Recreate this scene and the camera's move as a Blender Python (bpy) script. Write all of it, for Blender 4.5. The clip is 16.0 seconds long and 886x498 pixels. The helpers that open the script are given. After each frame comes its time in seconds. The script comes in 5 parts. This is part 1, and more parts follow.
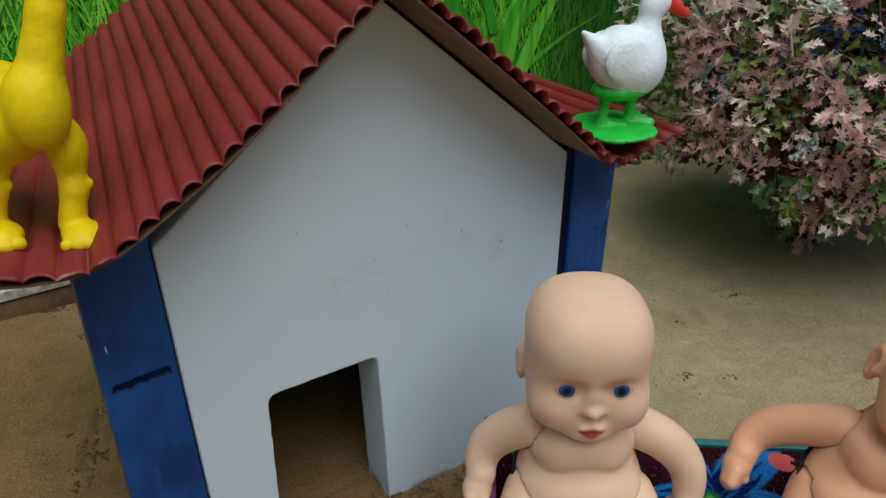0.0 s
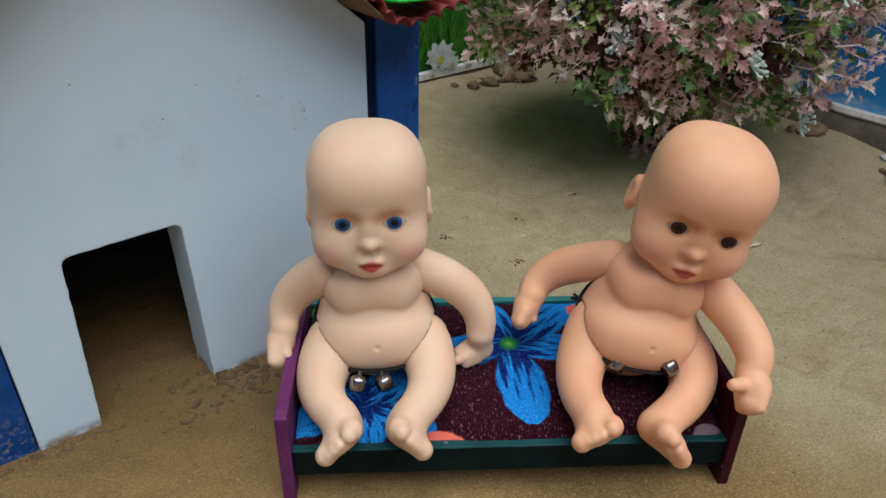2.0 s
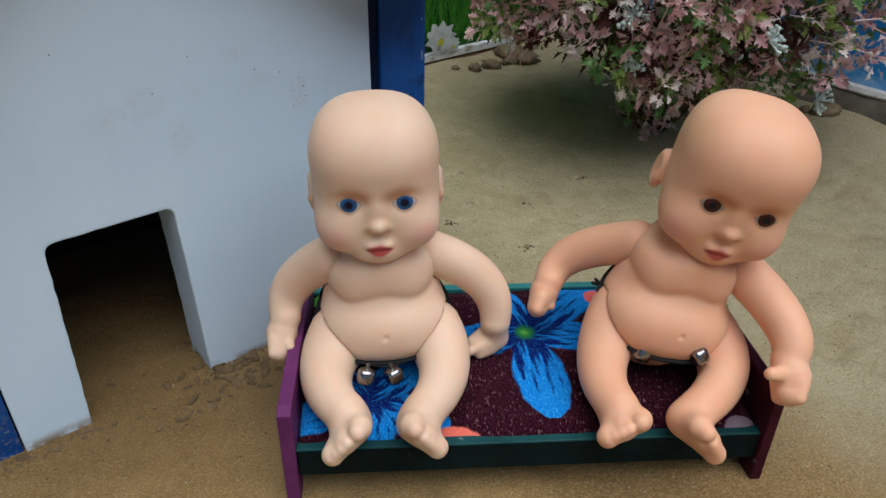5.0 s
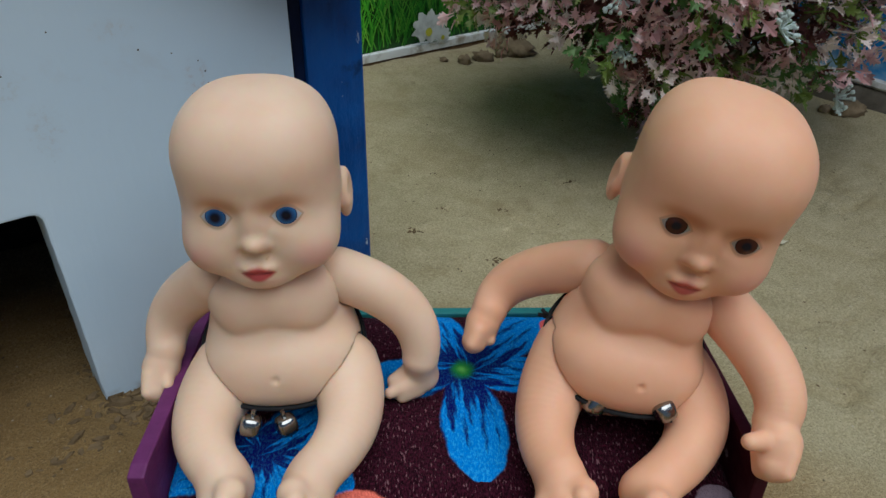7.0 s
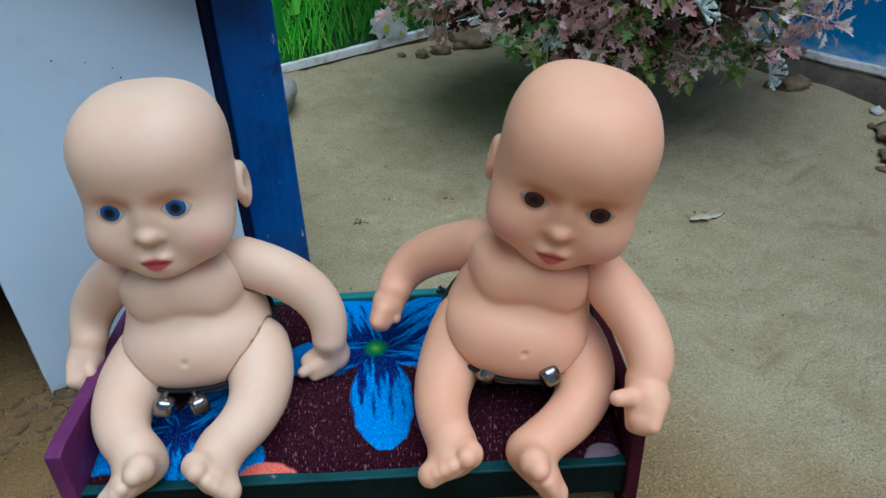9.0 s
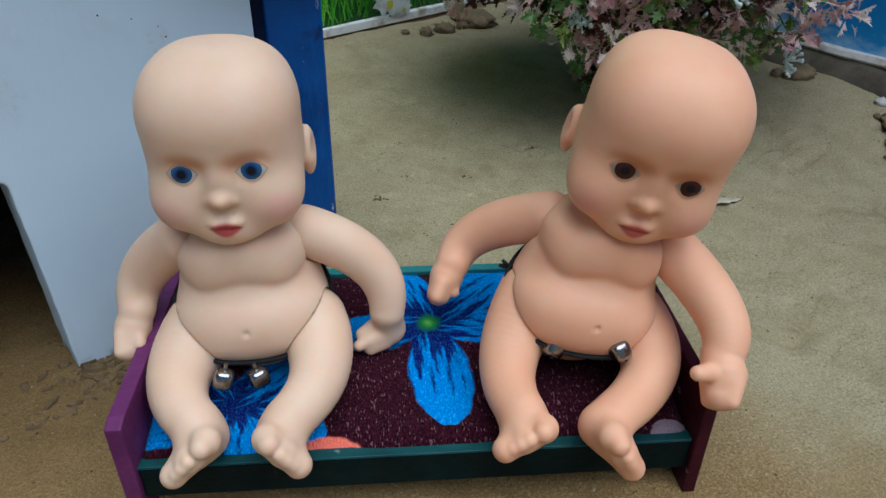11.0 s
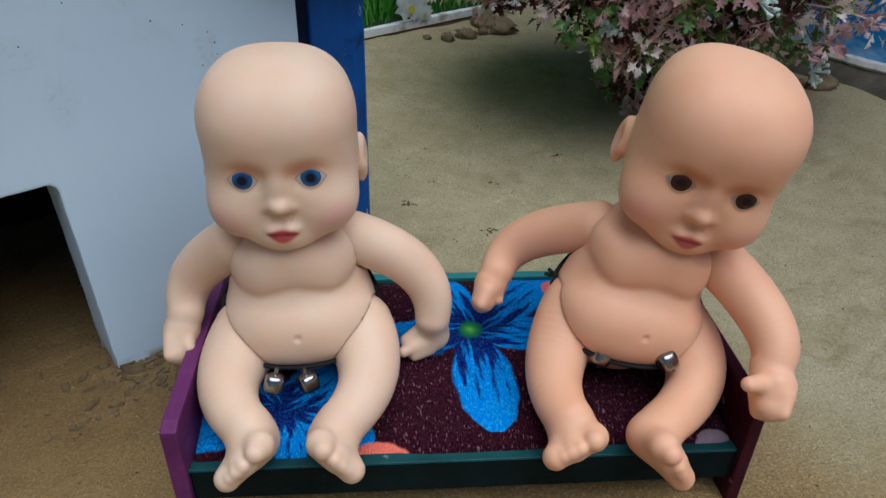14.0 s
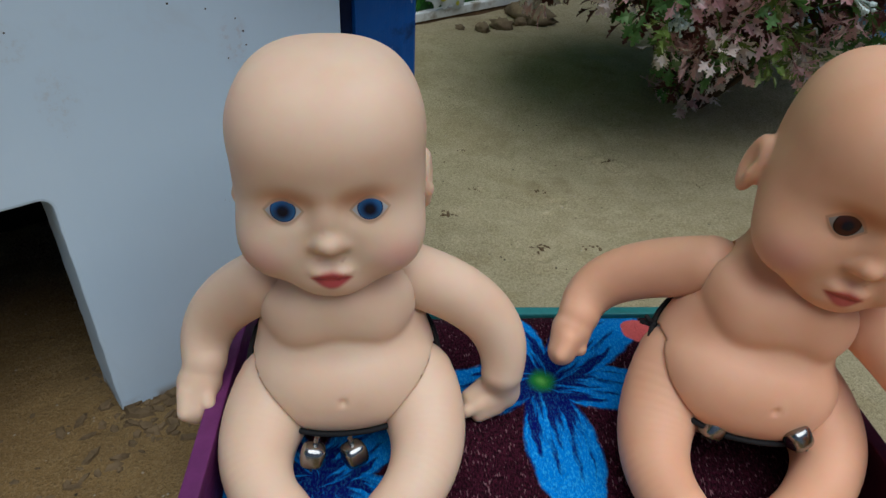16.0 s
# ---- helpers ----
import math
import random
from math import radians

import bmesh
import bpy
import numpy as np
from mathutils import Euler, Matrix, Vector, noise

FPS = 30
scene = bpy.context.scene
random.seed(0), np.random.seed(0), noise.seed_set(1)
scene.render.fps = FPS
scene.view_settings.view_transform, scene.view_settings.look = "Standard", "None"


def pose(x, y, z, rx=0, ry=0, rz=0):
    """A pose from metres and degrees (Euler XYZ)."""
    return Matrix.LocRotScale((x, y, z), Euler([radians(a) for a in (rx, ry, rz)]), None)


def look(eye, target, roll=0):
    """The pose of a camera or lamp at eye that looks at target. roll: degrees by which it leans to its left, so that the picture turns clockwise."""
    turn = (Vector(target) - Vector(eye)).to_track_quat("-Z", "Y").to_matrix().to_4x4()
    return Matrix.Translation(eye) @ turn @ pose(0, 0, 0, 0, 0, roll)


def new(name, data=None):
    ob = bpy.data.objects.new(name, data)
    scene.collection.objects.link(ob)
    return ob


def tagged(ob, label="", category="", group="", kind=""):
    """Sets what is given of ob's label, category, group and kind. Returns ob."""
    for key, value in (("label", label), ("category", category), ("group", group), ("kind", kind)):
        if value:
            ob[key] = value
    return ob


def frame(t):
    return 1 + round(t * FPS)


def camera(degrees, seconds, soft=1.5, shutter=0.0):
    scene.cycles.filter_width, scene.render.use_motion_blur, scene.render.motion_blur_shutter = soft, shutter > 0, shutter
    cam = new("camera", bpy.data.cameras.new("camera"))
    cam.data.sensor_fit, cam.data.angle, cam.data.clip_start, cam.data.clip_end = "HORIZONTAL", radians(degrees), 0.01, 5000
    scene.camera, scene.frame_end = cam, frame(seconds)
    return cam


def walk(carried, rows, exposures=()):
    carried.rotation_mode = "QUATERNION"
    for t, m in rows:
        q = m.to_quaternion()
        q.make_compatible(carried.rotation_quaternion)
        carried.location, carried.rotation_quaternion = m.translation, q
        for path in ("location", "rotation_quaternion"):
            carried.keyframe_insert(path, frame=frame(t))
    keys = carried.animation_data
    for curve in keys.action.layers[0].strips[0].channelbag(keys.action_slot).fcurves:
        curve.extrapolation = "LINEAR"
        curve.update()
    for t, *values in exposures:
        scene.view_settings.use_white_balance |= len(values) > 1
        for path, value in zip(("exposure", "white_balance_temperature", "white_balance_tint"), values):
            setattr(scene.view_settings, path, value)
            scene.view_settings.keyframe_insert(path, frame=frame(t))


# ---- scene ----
# A table-top play set: a toy house, a toy bed with two baby dolls, an artificial bush, printed banners and damp sand.
cam = camera(63.0, 16.0)
PATH = [
    (0, (0.00431, 0.01522, 0.26561), (0.00180, 0.28012, 0.12483), 0.37),
    (0.5, (0.02146, 0.01511, 0.25627), (0.03637, 0.28040, 0.11700), 1.26),
    (1, (0.04054, 0.01578, 0.24881), (0.06372, 0.28054, 0.10964), 0.77),
    (1.5, (0.05365, 0.00430, 0.23828), (0.08244, 0.26578, 0.09405), 1.23),
    (2, (0.05372, -0.01929, 0.23011), (0.08407, 0.23892, 0.08042), 1.47),
    (2.5, (0.05015, -0.04482, 0.23426), (0.08040, 0.21115, 0.08074), 1.21),
    (3, (0.04910, -0.03736, 0.22825), (0.08050, 0.21667, 0.07178), 1.72),
    (3.5, (0.04832, -0.03318, 0.22829), (0.08154, 0.22157, 0.07339), 1.49),
    (4, (0.04699, -0.03214, 0.22649), (0.07885, 0.22224, 0.07070), 1.26),
    (4.2, (0.04771, -0.03145, 0.22666), (0.08016, 0.22317, 0.07136), 1.25),
    (6.3, (0.04968, 0.05561, 0.19838), (0.08126, 0.31303, 0.04759), 1.09),
    (6.5, (0.04873, 0.05726, 0.19965), (0.08310, 0.31306, 0.04673), 1.41),
    (7, (0.08941, 0.03918, 0.19938), (0.11159, 0.29586, 0.04569), 1.09),
    (7.5, (0.14856, 0.02063, 0.19602), (0.15351, 0.27713, 0.04050), 0.22),
    (8, (0.14637, 0.01178, 0.19654), (0.14814, 0.27046, 0.04461), -0.34),
    (8.5, (0.14341, 0.01792, 0.19631), (0.15143, 0.27590, 0.04340), -0.80),
    (9, (0.12402, 0.02219, 0.20262), (0.14275, 0.27815, 0.04727), -2.04),
    (9.2, (0.11248, 0.02535, 0.20306), (0.14179, 0.27903, 0.04562), -1.06),
    (11.3, (0.09040, 0.02847, 0.19606), (0.12497, 0.27968, 0.03576), 1.09),
    (11.5, (0.08996, 0.02897, 0.19639), (0.12513, 0.28010, 0.03610), 1.10),
    (12, (0.08556, 0.02890, 0.20218), (0.12035, 0.27998, 0.04171), 1.13),
    (12.5, (0.08208, 0.02957, 0.20103), (0.11622, 0.28132, 0.04148), 0.95),
    (13, (0.07732, 0.02549, 0.20038), (0.11073, 0.27729, 0.04075), 0.90),
    (13.5, (0.07695, 0.02972, 0.20278), (0.11023, 0.28195, 0.04381), 1.40),
    (14, (0.07563, 0.02880, 0.19837), (0.10937, 0.28078, 0.03911), 1.65),
    (14.5, (0.07133, 0.04474, 0.19901), (0.10444, 0.29716, 0.04030), 1.56),
    (15, (0.06204, 0.06708, 0.19087), (0.09505, 0.31701, 0.02824), 2.17),
    (15.5, (0.06146, 0.07231, 0.18841), (0.09463, 0.32199, 0.02544), 2.51),
    (16, (0.06207, 0.07403, 0.18651), (0.09332, 0.32394, 0.02351), 2.61),
]
EXPOSURE = -0.16
# the film's own camera meters and balances anew on the way: seconds, stops, kelvin, tint
LEVELS = [(0.0, -0.43, 6620, 11), (1.0, -0.41, 6620, 11), (1.5, -0.38, 6550, 11), (2.0, -0.20, 6380, 11), (2.5, -0.08, 6200, 12), (4.0, -0.07, 6080, 12), (6.5, -0.44, 6280, 9), (7.0, -0.45, 5950, 7),
          (7.5, -0.15, 5420, 5), (9.0, -0.20, 5250, 6), (11.5, -0.24, 5680, 8), (13.5, -0.26, 5720, 9), (14.5, -0.27, 5850, 10), (15.5, -0.34, 6020, 9), (16.0, -0.46, 5950, 9)]
walk(cam, [(t, look(eye, target, roll)) for t, eye, target, roll in PATH], [(t, EXPOSURE + e, k, m) for t, e, k, m in LEVELS])

# ---- light: open shade under a bright overcast sky ----
SUN_EL, SUN_AZ = radians(69), radians(150)
world = bpy.data.worlds.new("sky")
scene.world = world
world.use_nodes = True
_nt = world.node_tree
_sky = _nt.nodes.new("ShaderNodeTexSky")
_sky.sky_type = "NISHITA"
_sky.sun_disc = False
_sky.sun_elevation, _sky.sun_rotation = SUN_EL, SUN_AZ
_sky.air_density, _sky.dust_density = 1.0, 1.5
_nt.nodes["Background"].inputs["Strength"].default_value = 0.059
_nt.links.new(_sky.outputs[0], _nt.nodes["Background"].inputs["Color"])
sun = new("sun", bpy.data.lights.new("sun", "SUN"))
sun.data.energy, sun.data.angle, sun.data.color = 4.15, radians(63), (1.0, 0.995, 0.975)
sun.matrix_world = look((math.cos(SUN_EL) * math.sin(SUN_AZ), math.cos(SUN_EL) * math.cos(SUN_AZ), math.sin(SUN_EL)), (0, 0, 0))


# ---- materials ----
class Nodes:
    """A small builder for node materials."""

    def __init__(self, name):
        self.mat = bpy.data.materials.new(name)
        self.mat.use_nodes = True
        self.tree = self.mat.node_tree
        self.bsdf = self.tree.nodes["Principled BSDF"]

    def add(self, kind, **inputs):
        n = self.tree.nodes.new(kind)
        for k, v in inputs.items():
            self.put(n.inputs[k.replace("_", " ")], v)
        return n

    def put(self, socket, v):
        if isinstance(v, bpy.types.NodeSocket):
            self.tree.links.new(v, socket)
        elif isinstance(v, (tuple, list)) and len(v) == 3 and socket.type == "RGBA":
            socket.default_value = (*v, 1)
        else:
            socket.default_value = v

    def math(self, op, a, b=0.0, c=0.0, clamp=False):
        n = self.tree.nodes.new("ShaderNodeMath")
        n.operation, n.use_clamp = op, clamp
        for i, v in enumerate((a, b, c)):
            self.put(n.inputs[i], v)
        return n.outputs[0]

    def smooth(self, v, lo, hi, a=0.0, b=1.0):
        n = self.tree.nodes.new("ShaderNodeMapRange")
        n.interpolation_type = "SMOOTHSTEP"
        for k, w in (("Value", v), ("From Min", lo), ("From Max", hi), ("To Min", a), ("To Max", b)):
            self.put(n.inputs[k], w)
        return n.outputs[0]

    def mix(self, f, a, b, blend="MIX"):
        n = self.tree.nodes.new("ShaderNodeMix")
        n.data_type, n.blend_type = "RGBA", blend
        self.put(n.inputs[0], f)
        self.put(n.inputs[6], a)
        self.put(n.inputs[7], b)
        return n.outputs[2]

    def coords(self):
        return self.tree.nodes.new("ShaderNodeTexCoord").outputs["Object"]

    def split(self, v):
        n = self.tree.nodes.new("ShaderNodeSeparateXYZ")
        self.put(n.inputs[0], v)
        return n.outputs[0], n.outputs[1], n.outputs[2]

    def scaled(self, v, s):
        n = self.tree.nodes.new("ShaderNodeVectorMath")
        n.operation = "MULTIPLY"
        self.put(n.inputs[0], v)
        n.inputs[1].default_value = s
        return n.outputs[0]

    def noise(self, v, scale, detail=3.0, rough=0.5, distort=0.0):
        n = self.add("ShaderNodeTexNoise", Vector=v, Scale=scale, Detail=detail, Roughness=rough, Distortion=distort)
        return n.outputs["Fac"]

    def voronoi(self, v, scale, feature="F1"):
        n = self.tree.nodes.new("ShaderNodeTexVoronoi")
        n.feature = feature
        self.put(n.inputs["Vector"], v)
        n.inputs["Scale"].default_value = scale
        return n.outputs["Distance"]

    def random(self):
        return self.tree.nodes.new("ShaderNodeObjectInfo").outputs["Random"]

    def island(self):
        return self.tree.nodes.new("ShaderNodeNewGeometry").outputs["Random Per Island"]

    def ramp(self, f, *stops):
        n = self.tree.nodes.new("ShaderNodeValToRGB")
        self.put(n.inputs[0], f)
        r = n.color_ramp
        for i, (p, c) in enumerate(stops):
            e = r.elements[i] if i < 2 else r.elements.new(p)
            e.position, e.color = p, (*c, 1)
        return n.outputs[0]

    def bump(self, h, strength, dist):
        n = self.add("ShaderNodeBump", Height=h, Strength=strength, Distance=dist)
        self.put(self.bsdf.inputs["Normal"], n.outputs[0])

    def done(self, color, rough=0.6, metal=0.0, spec=None, sss=0.0):
        self.put(self.bsdf.inputs["Base Color"], color)
        self.put(self.bsdf.inputs["Roughness"], rough)
        self.put(self.bsdf.inputs["Metallic"], metal)
        if spec is not None:
            self.put(self.bsdf.inputs["Specular IOR Level"], spec)
        if sss:
            self.bsdf.inputs["Subsurface Weight"].default_value = sss
            self.bsdf.inputs["Subsurface Radius"].default_value = (1.0, 0.36, 0.16)
            self.bsdf.inputs["Subsurface Scale"].default_value = 0.0035
        return self.mat


def painted(name, color, other, rough=0.5, grain=300, wear=None, bump=0.25, spec=None):
    """Brush-painted wood or card: two close tones, fine grain, and chips of a wear colour."""
    n = Nodes(name)
    v = n.coords()
    c = n.mix(n.smooth(n.noise(v, 35, 4), 0.35, 0.7), color, other)
    c = n.mix(n.smooth(n.noise(v, grain, 2), 0.3, 0.8, 0, 0.35), c, tuple(x * 0.6 for x in color))
    if wear:
        c = n.mix(n.smooth(n.noise(v, 160, 5, 0.6), 0.68, 0.74), c, wear)
    n.bump(n.math("ADD", n.noise(v, grain, 3), n.noise(v, 60, 2)), bump, 0.0006)
    return n.done(c, n.smooth(n.noise(v, 90, 2), 0.3, 0.7, rough - 0.1, rough + 0.12), spec=spec)


def blue_paint():
    """Brushed blue gloss with dirt splashed on the foot, scuffs and a few white drips."""
    n = Nodes("blue_gloss_paint")
    v = n.coords()
    x, y, z = n.split(v)
    brush = n.noise(n.scaled(v, (1.0, 1.0, 0.18)), 260, 4, 0.6)
    c = n.mix(n.smooth(n.noise(v, 22, 4), 0.32, 0.68), (0.002, 0.036, 0.165), (0.005, 0.086, 0.33))
    c = n.mix(n.smooth(brush, 0.45, 0.75, 0, 0.5), c, (0.007, 0.10, 0.35))
    c = n.mix(n.smooth(n.noise(v, 48, 5, 0.65), 0.58, 0.70, 0, 0.7), c, (0.002, 0.016, 0.06))
    chips = n.math("MULTIPLY", n.smooth(n.noise(n.scaled(v, (1, 1, 0.45)), 230, 3, 0.6), 0.70, 0.73), n.smooth(n.noise(v, 18, 2), 0.46, 0.54))
    c = n.mix(chips, c, (0.50, 0.56, 0.62))
    foot = n.math("MULTIPLY", n.smooth(z, 0.0, 0.030, 1, 0), n.smooth(n.noise(v, 480, 3, 0.7), 0.52, 0.60))
    c = n.mix(n.math("MULTIPLY", foot, 0.5), c, (0.36, 0.31, 0.17))
    n.bump(n.math("ADD", brush, n.math("MULTIPLY", n.noise(v, 95, 4, 0.6), 1.8)), 0.65, 0.0009)
    return n.done(c, n.smooth(brush, 0.3, 0.7, 0.28, 0.5), spec=0.3)


def sand():
    n = Nodes("damp_sand")
    v = n.coords()
    big = n.noise(v, 7, 4, 0.55)
    mid = n.noise(v, 55, 5, 0.6)
    fine = n.noise(v, 900, 3, 0.7)
    c = n.ramp(big, (0.3, (0.300, 0.178, 0.062)), (0.52, (0.436, 0.283, 0.108)), (0.75, (0.515, 0.355, 0.152)))
    c = n.mix(n.smooth(mid, 0.35, 0.7, 0, 0.45), c, (0.22, 0.130, 0.046))
    c = n.mix(n.smooth(fine, 0.46, 0.66, 0, 0.60), c, (0.610, 0.445, 0.215))
    tiny = n.noise(v, 2000, 2, 0.8)
    sx, sy, sz = n.split(v)
    far = n.math("ADD", n.math("ADD", sy, n.math("MULTIPLY", sx, 0.55)), n.math("MULTIPLY", n.math("SUBTRACT", big, 0.5), 0.30))
    dry = n.smooth(far, 0.24, 0.40, 0, 0.85)
    grey = n.ramp(n.math("ADD", n.math("MULTIPLY", mid, 0.3), n.math("MULTIPLY", fine, 0.7)), (0.34, (0.345, 0.300, 0.180)), (0.50, (0.555, 0.490, 0.298)), (0.66, (0.700, 0.625, 0.405)))
    c = n.mix(dry, c, grey)
    c = n.mix(n.math("MULTIPLY", dry, n.smooth(n.noise(v, 26, 5, 0.62, 0.9), 0.46, 0.72, 0, 0.42)), c, (0.36, 0.270, 0.125))
    damp = n.math("MULTIPLY", n.smooth(n.noise(v, 19, 4, 0.6, 0.6), 0.58, 0.74, 0, 0.45), n.smooth(mid, 0.3, 0.6))
    c = n.mix(damp, c, (0.205, 0.128, 0.052))
    # browner sand before the house; doorway shade is put into this patch too
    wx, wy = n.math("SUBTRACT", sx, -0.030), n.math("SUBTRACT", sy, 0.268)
    brown_shade = n.math("SQRT", n.math("ADD", n.math("POWER", wx, 2.0), n.math("POWER", wy, 2.0)))
    brown_shade = n.smooth(n.math("ADD", brown_shade, n.math("MULTIPLY", n.math("SUBTRACT", big, 0.5), 0.22)), 0.04, 0.13, 0.45, 0.0)
    c = n.mix(brown_shade, c, (0.150, 0.086, 0.030))
    c = n.mix(n.math("MULTIPLY", n.smooth(tiny, 0.50, 0.32, 0, 0.72), n.math("SUBTRACT", 1.0, n.math("MULTIPLY", dry, 0.65))), c, (0.075, 0.050, 0.022))
    grit = n.voronoi(v, 330)
    pick = n.smooth(n.noise(v, 140, 1), 0.60, 0.68)
    c = n.mix(n.math("MULTIPLY", n.smooth(grit, 0.10, 0.2, 1, 0), pick), c, (0.55, 0.48, 0.36))
    c = n.mix(n.math("MULTIPLY", n.smooth(n.voronoi(v, 190), 0.06, 0.14, 1, 0), n.smooth(n.noise(v, 60, 1), 0.58, 0.66)), c, (0.055, 0.042, 0.026))
    h = n.math("ADD", n.math("MULTIPLY", mid, 1.6), n.math("ADD", fine, n.math("MULTIPLY", n.smooth(grit, 0, 0.3, 1, 0), 0.4)))
    n.bump(n.math("ADD", h, n.math("MULTIPLY", tiny, 0.5)), 0.85, 0.0024)
    return n.done(c, 0.95, spec=0.2)


# worn patches and specks on the front wall: along, up, size
STAINS = ((0.0745, 0.128, 0.010, 0.007, (0.40, 0.37, 0.30)), (0.086, 0.112, 0.006, 0.010, (0.42, 0.38, 0.33)), (0.062, 0.126, 0.006, 0.004, (0.45, 0.43, 0.36)),
          (0.136, 0.120, 0.005, 0.009, (0.42, 0.30, 0.26)), (0.150, 0.100, 0.012, 0.012, (0.55, 0.53, 0.48)), (0.112, 0.140, 0.008, 0.004, (0.50, 0.48, 0.44)))
SPECKS = ((0.1185, 0.1328, 0.0004), (0.1395, 0.1222, 0.0004), (0.1290, 0.1300, 0.0003), (0.1375, 0.1262, 0.0003), (0.1400, 0.1180, 0.0003), (0.0930, 0.1420, 0.0003),
          (0.0480, 0.1500, 0.0003), (0.1340, 0.1150, 0.0003), (0.0780, 0.1310, 0.0003))


def white_wall():
    n = Nodes("white_emulsion")
    v = n.coords()
    c = n.mix(n.smooth(n.noise(v, 14, 4), 0.35, 0.7), (0.570, 0.720, 0.830), (0.620, 0.762, 0.863))
    c = n.mix(n.smooth(n.noise(v, 22, 5, 0.65, 0.4), 0.60, 0.78, 0, 0.22), c, (0.46, 0.46, 0.44))
    specks = n.math("MULTIPLY", n.smooth(n.voronoi(v, 300), 0.06, 0.11, 1, 0), n.smooth(n.noise(v, 26, 3), 0.65, 0.70))
    c = n.mix(n.math("MULTIPLY", specks, 0.4), c, (0.13, 0.11, 0.08))
    x, y, z = n.split(v)
    scribble = n.noise(v, 320, 3, 0.7)
    for sx, sz, rx, rz, tone in STAINS:
        d = n.math("SQRT", n.math("ADD", n.math("POWER", n.math("DIVIDE", n.math("SUBTRACT", x, sx), rx), 2.0), n.math("POWER", n.math("DIVIDE", n.math("SUBTRACT", z, sz), rz), 2.0)))
        m = n.math("MULTIPLY", n.smooth(d, 0.3, 1.2, 1, 0), n.smooth(scribble, 0.48, 0.66, 0.06, 0.32))
        c = n.mix(m, c, tone)
    for sx, sz, r in SPECKS:
        d = n.math("SQRT", n.math("ADD", n.math("POWER", n.math("SUBTRACT", x, sx), 2.0), n.math("POWER", n.math("SUBTRACT", z, sz), 2.0)))
        c = n.mix(n.smooth(d, r * 0.7, r, 1, 0), c, (0.05, 0.045, 0.04))
    low = n.math("MULTIPLY", n.smooth(z, 0.0, 0.006, 1, 0), n.smooth(n.noise(v, 120, 3), 0.35, 0.6))
    c = n.mix(low, c, (0.23, 0.17, 0.10))
    n.bump(n.math("ADD", n.noise(n.scaled(v, (1, 1, 0.25)), 420, 2), n.math("MULTIPLY", n.noise(v, 60, 3), 2.0)), 0.12, 0.0008)
    return n.done(c, 0.62, spec=0.35)


def roof_paint():
    n = Nodes("red_oxide_paint")
    v = n.coords()
    x, y, z = n.split(v)
    streak = n.noise(n.scaled(v, (1.0, 0.10, 1.0)), 520, 3, 0.6)
    c = n.mix(n.smooth(n.noise(v, 26, 4), 0.3, 0.7), (0.165, 0.017, 0.018), (0.215, 0.026, 0.027))
    c = n.mix(n.smooth(streak, 0.45, 0.75, 0, 0.16), c, (0.29, 0.055, 0.052))
    c = n.mix(n.smooth(n.noise(v, 210, 4, 0.6), 0.66, 0.74, 0, 0.4), c, (0.30, 0.09, 0.075))
    # paint torn from the cut front edge
    torn = n.math("MULTIPLY", n.smooth(n.math("ADD", y, n.math("MULTIPLY", n.noise(v, 130, 3), 0.006)), -0.0285, -0.0262, 1, 0), n.smooth(n.noise(v, 75, 3), 0.52, 0.60))
    c = n.mix(n.math("MULTIPLY", torn, 0.8), c, (0.33, 0.20, 0.14))
    n.bump(n.math("ADD", n.math("MULTIPLY", streak, 0.35), n.noise(v, 90, 3)), 0.25, 0.0005)
    return n.done(c, n.smooth(streak, 0.3, 0.7, 0.42, 0.6), spec=0.3)


def print_grass():
    n = Nodes("printed_grass")
    v = n.coords()
    r = n.island()
    c = n.ramp(r, (0.0, (0.03, 0.27, 0.015)), (0.35, (0.07, 0.48, 0.028)), (0.7, (0.16, 0.70, 0.035)), (1.0, (0.36, 0.88, 0.09)))
    c = n.mix(n.smooth(n.noise(v, 25, 2), 0.45, 0.75, 0, 0.45), c, (0.012, 0.12, 0.014))
    # the far end of the print shows a darker meadow
    c = n.mix(n.smooth(n.split(v)[0], 0.98, 1.05, 0, 0.72), c, (0.014, 0.085, 0.012))
    return n.done(c, 0.42, spec=0.4)


def print_leaf():
    n = Nodes("printed_leaf")
    v = n.coords()
    r = n.island()
    c = n.ramp(r, (0.0, (0.02, 0.20, 0.02)), (0.5, (0.06, 0.48, 0.03)), (1.0, (0.20, 0.72, 0.06)))
    c = n.mix(n.smooth(n.noise(n.scaled(v, (3, 1, 0.3)), 60, 2), 0.4, 0.7, 0, 0.5), c, (0.012, 0.13, 0.012))
    return n.done(c, 0.42, spec=0.4)


def print_ground_green():
    n = Nodes("banner_vinyl_green")
    v = n.coords()
    c = n.mix(n.smooth(n.noise(n.scaled(v, (1, 1, 0.35)), 60, 4), 0.35, 0.7), (0.012, 0.10, 0.010), (0.045, 0.30, 0.025))
    c = n.mix(n.smooth(n.split(v)[0], 0.90, 1.02, 0, 0.8), c, (0.006, 0.038, 0.006))
    n.bump(n.noise(v, 12, 2), 0.2, 0.01)
    return n.done(c, 0.42, spec=0.4)


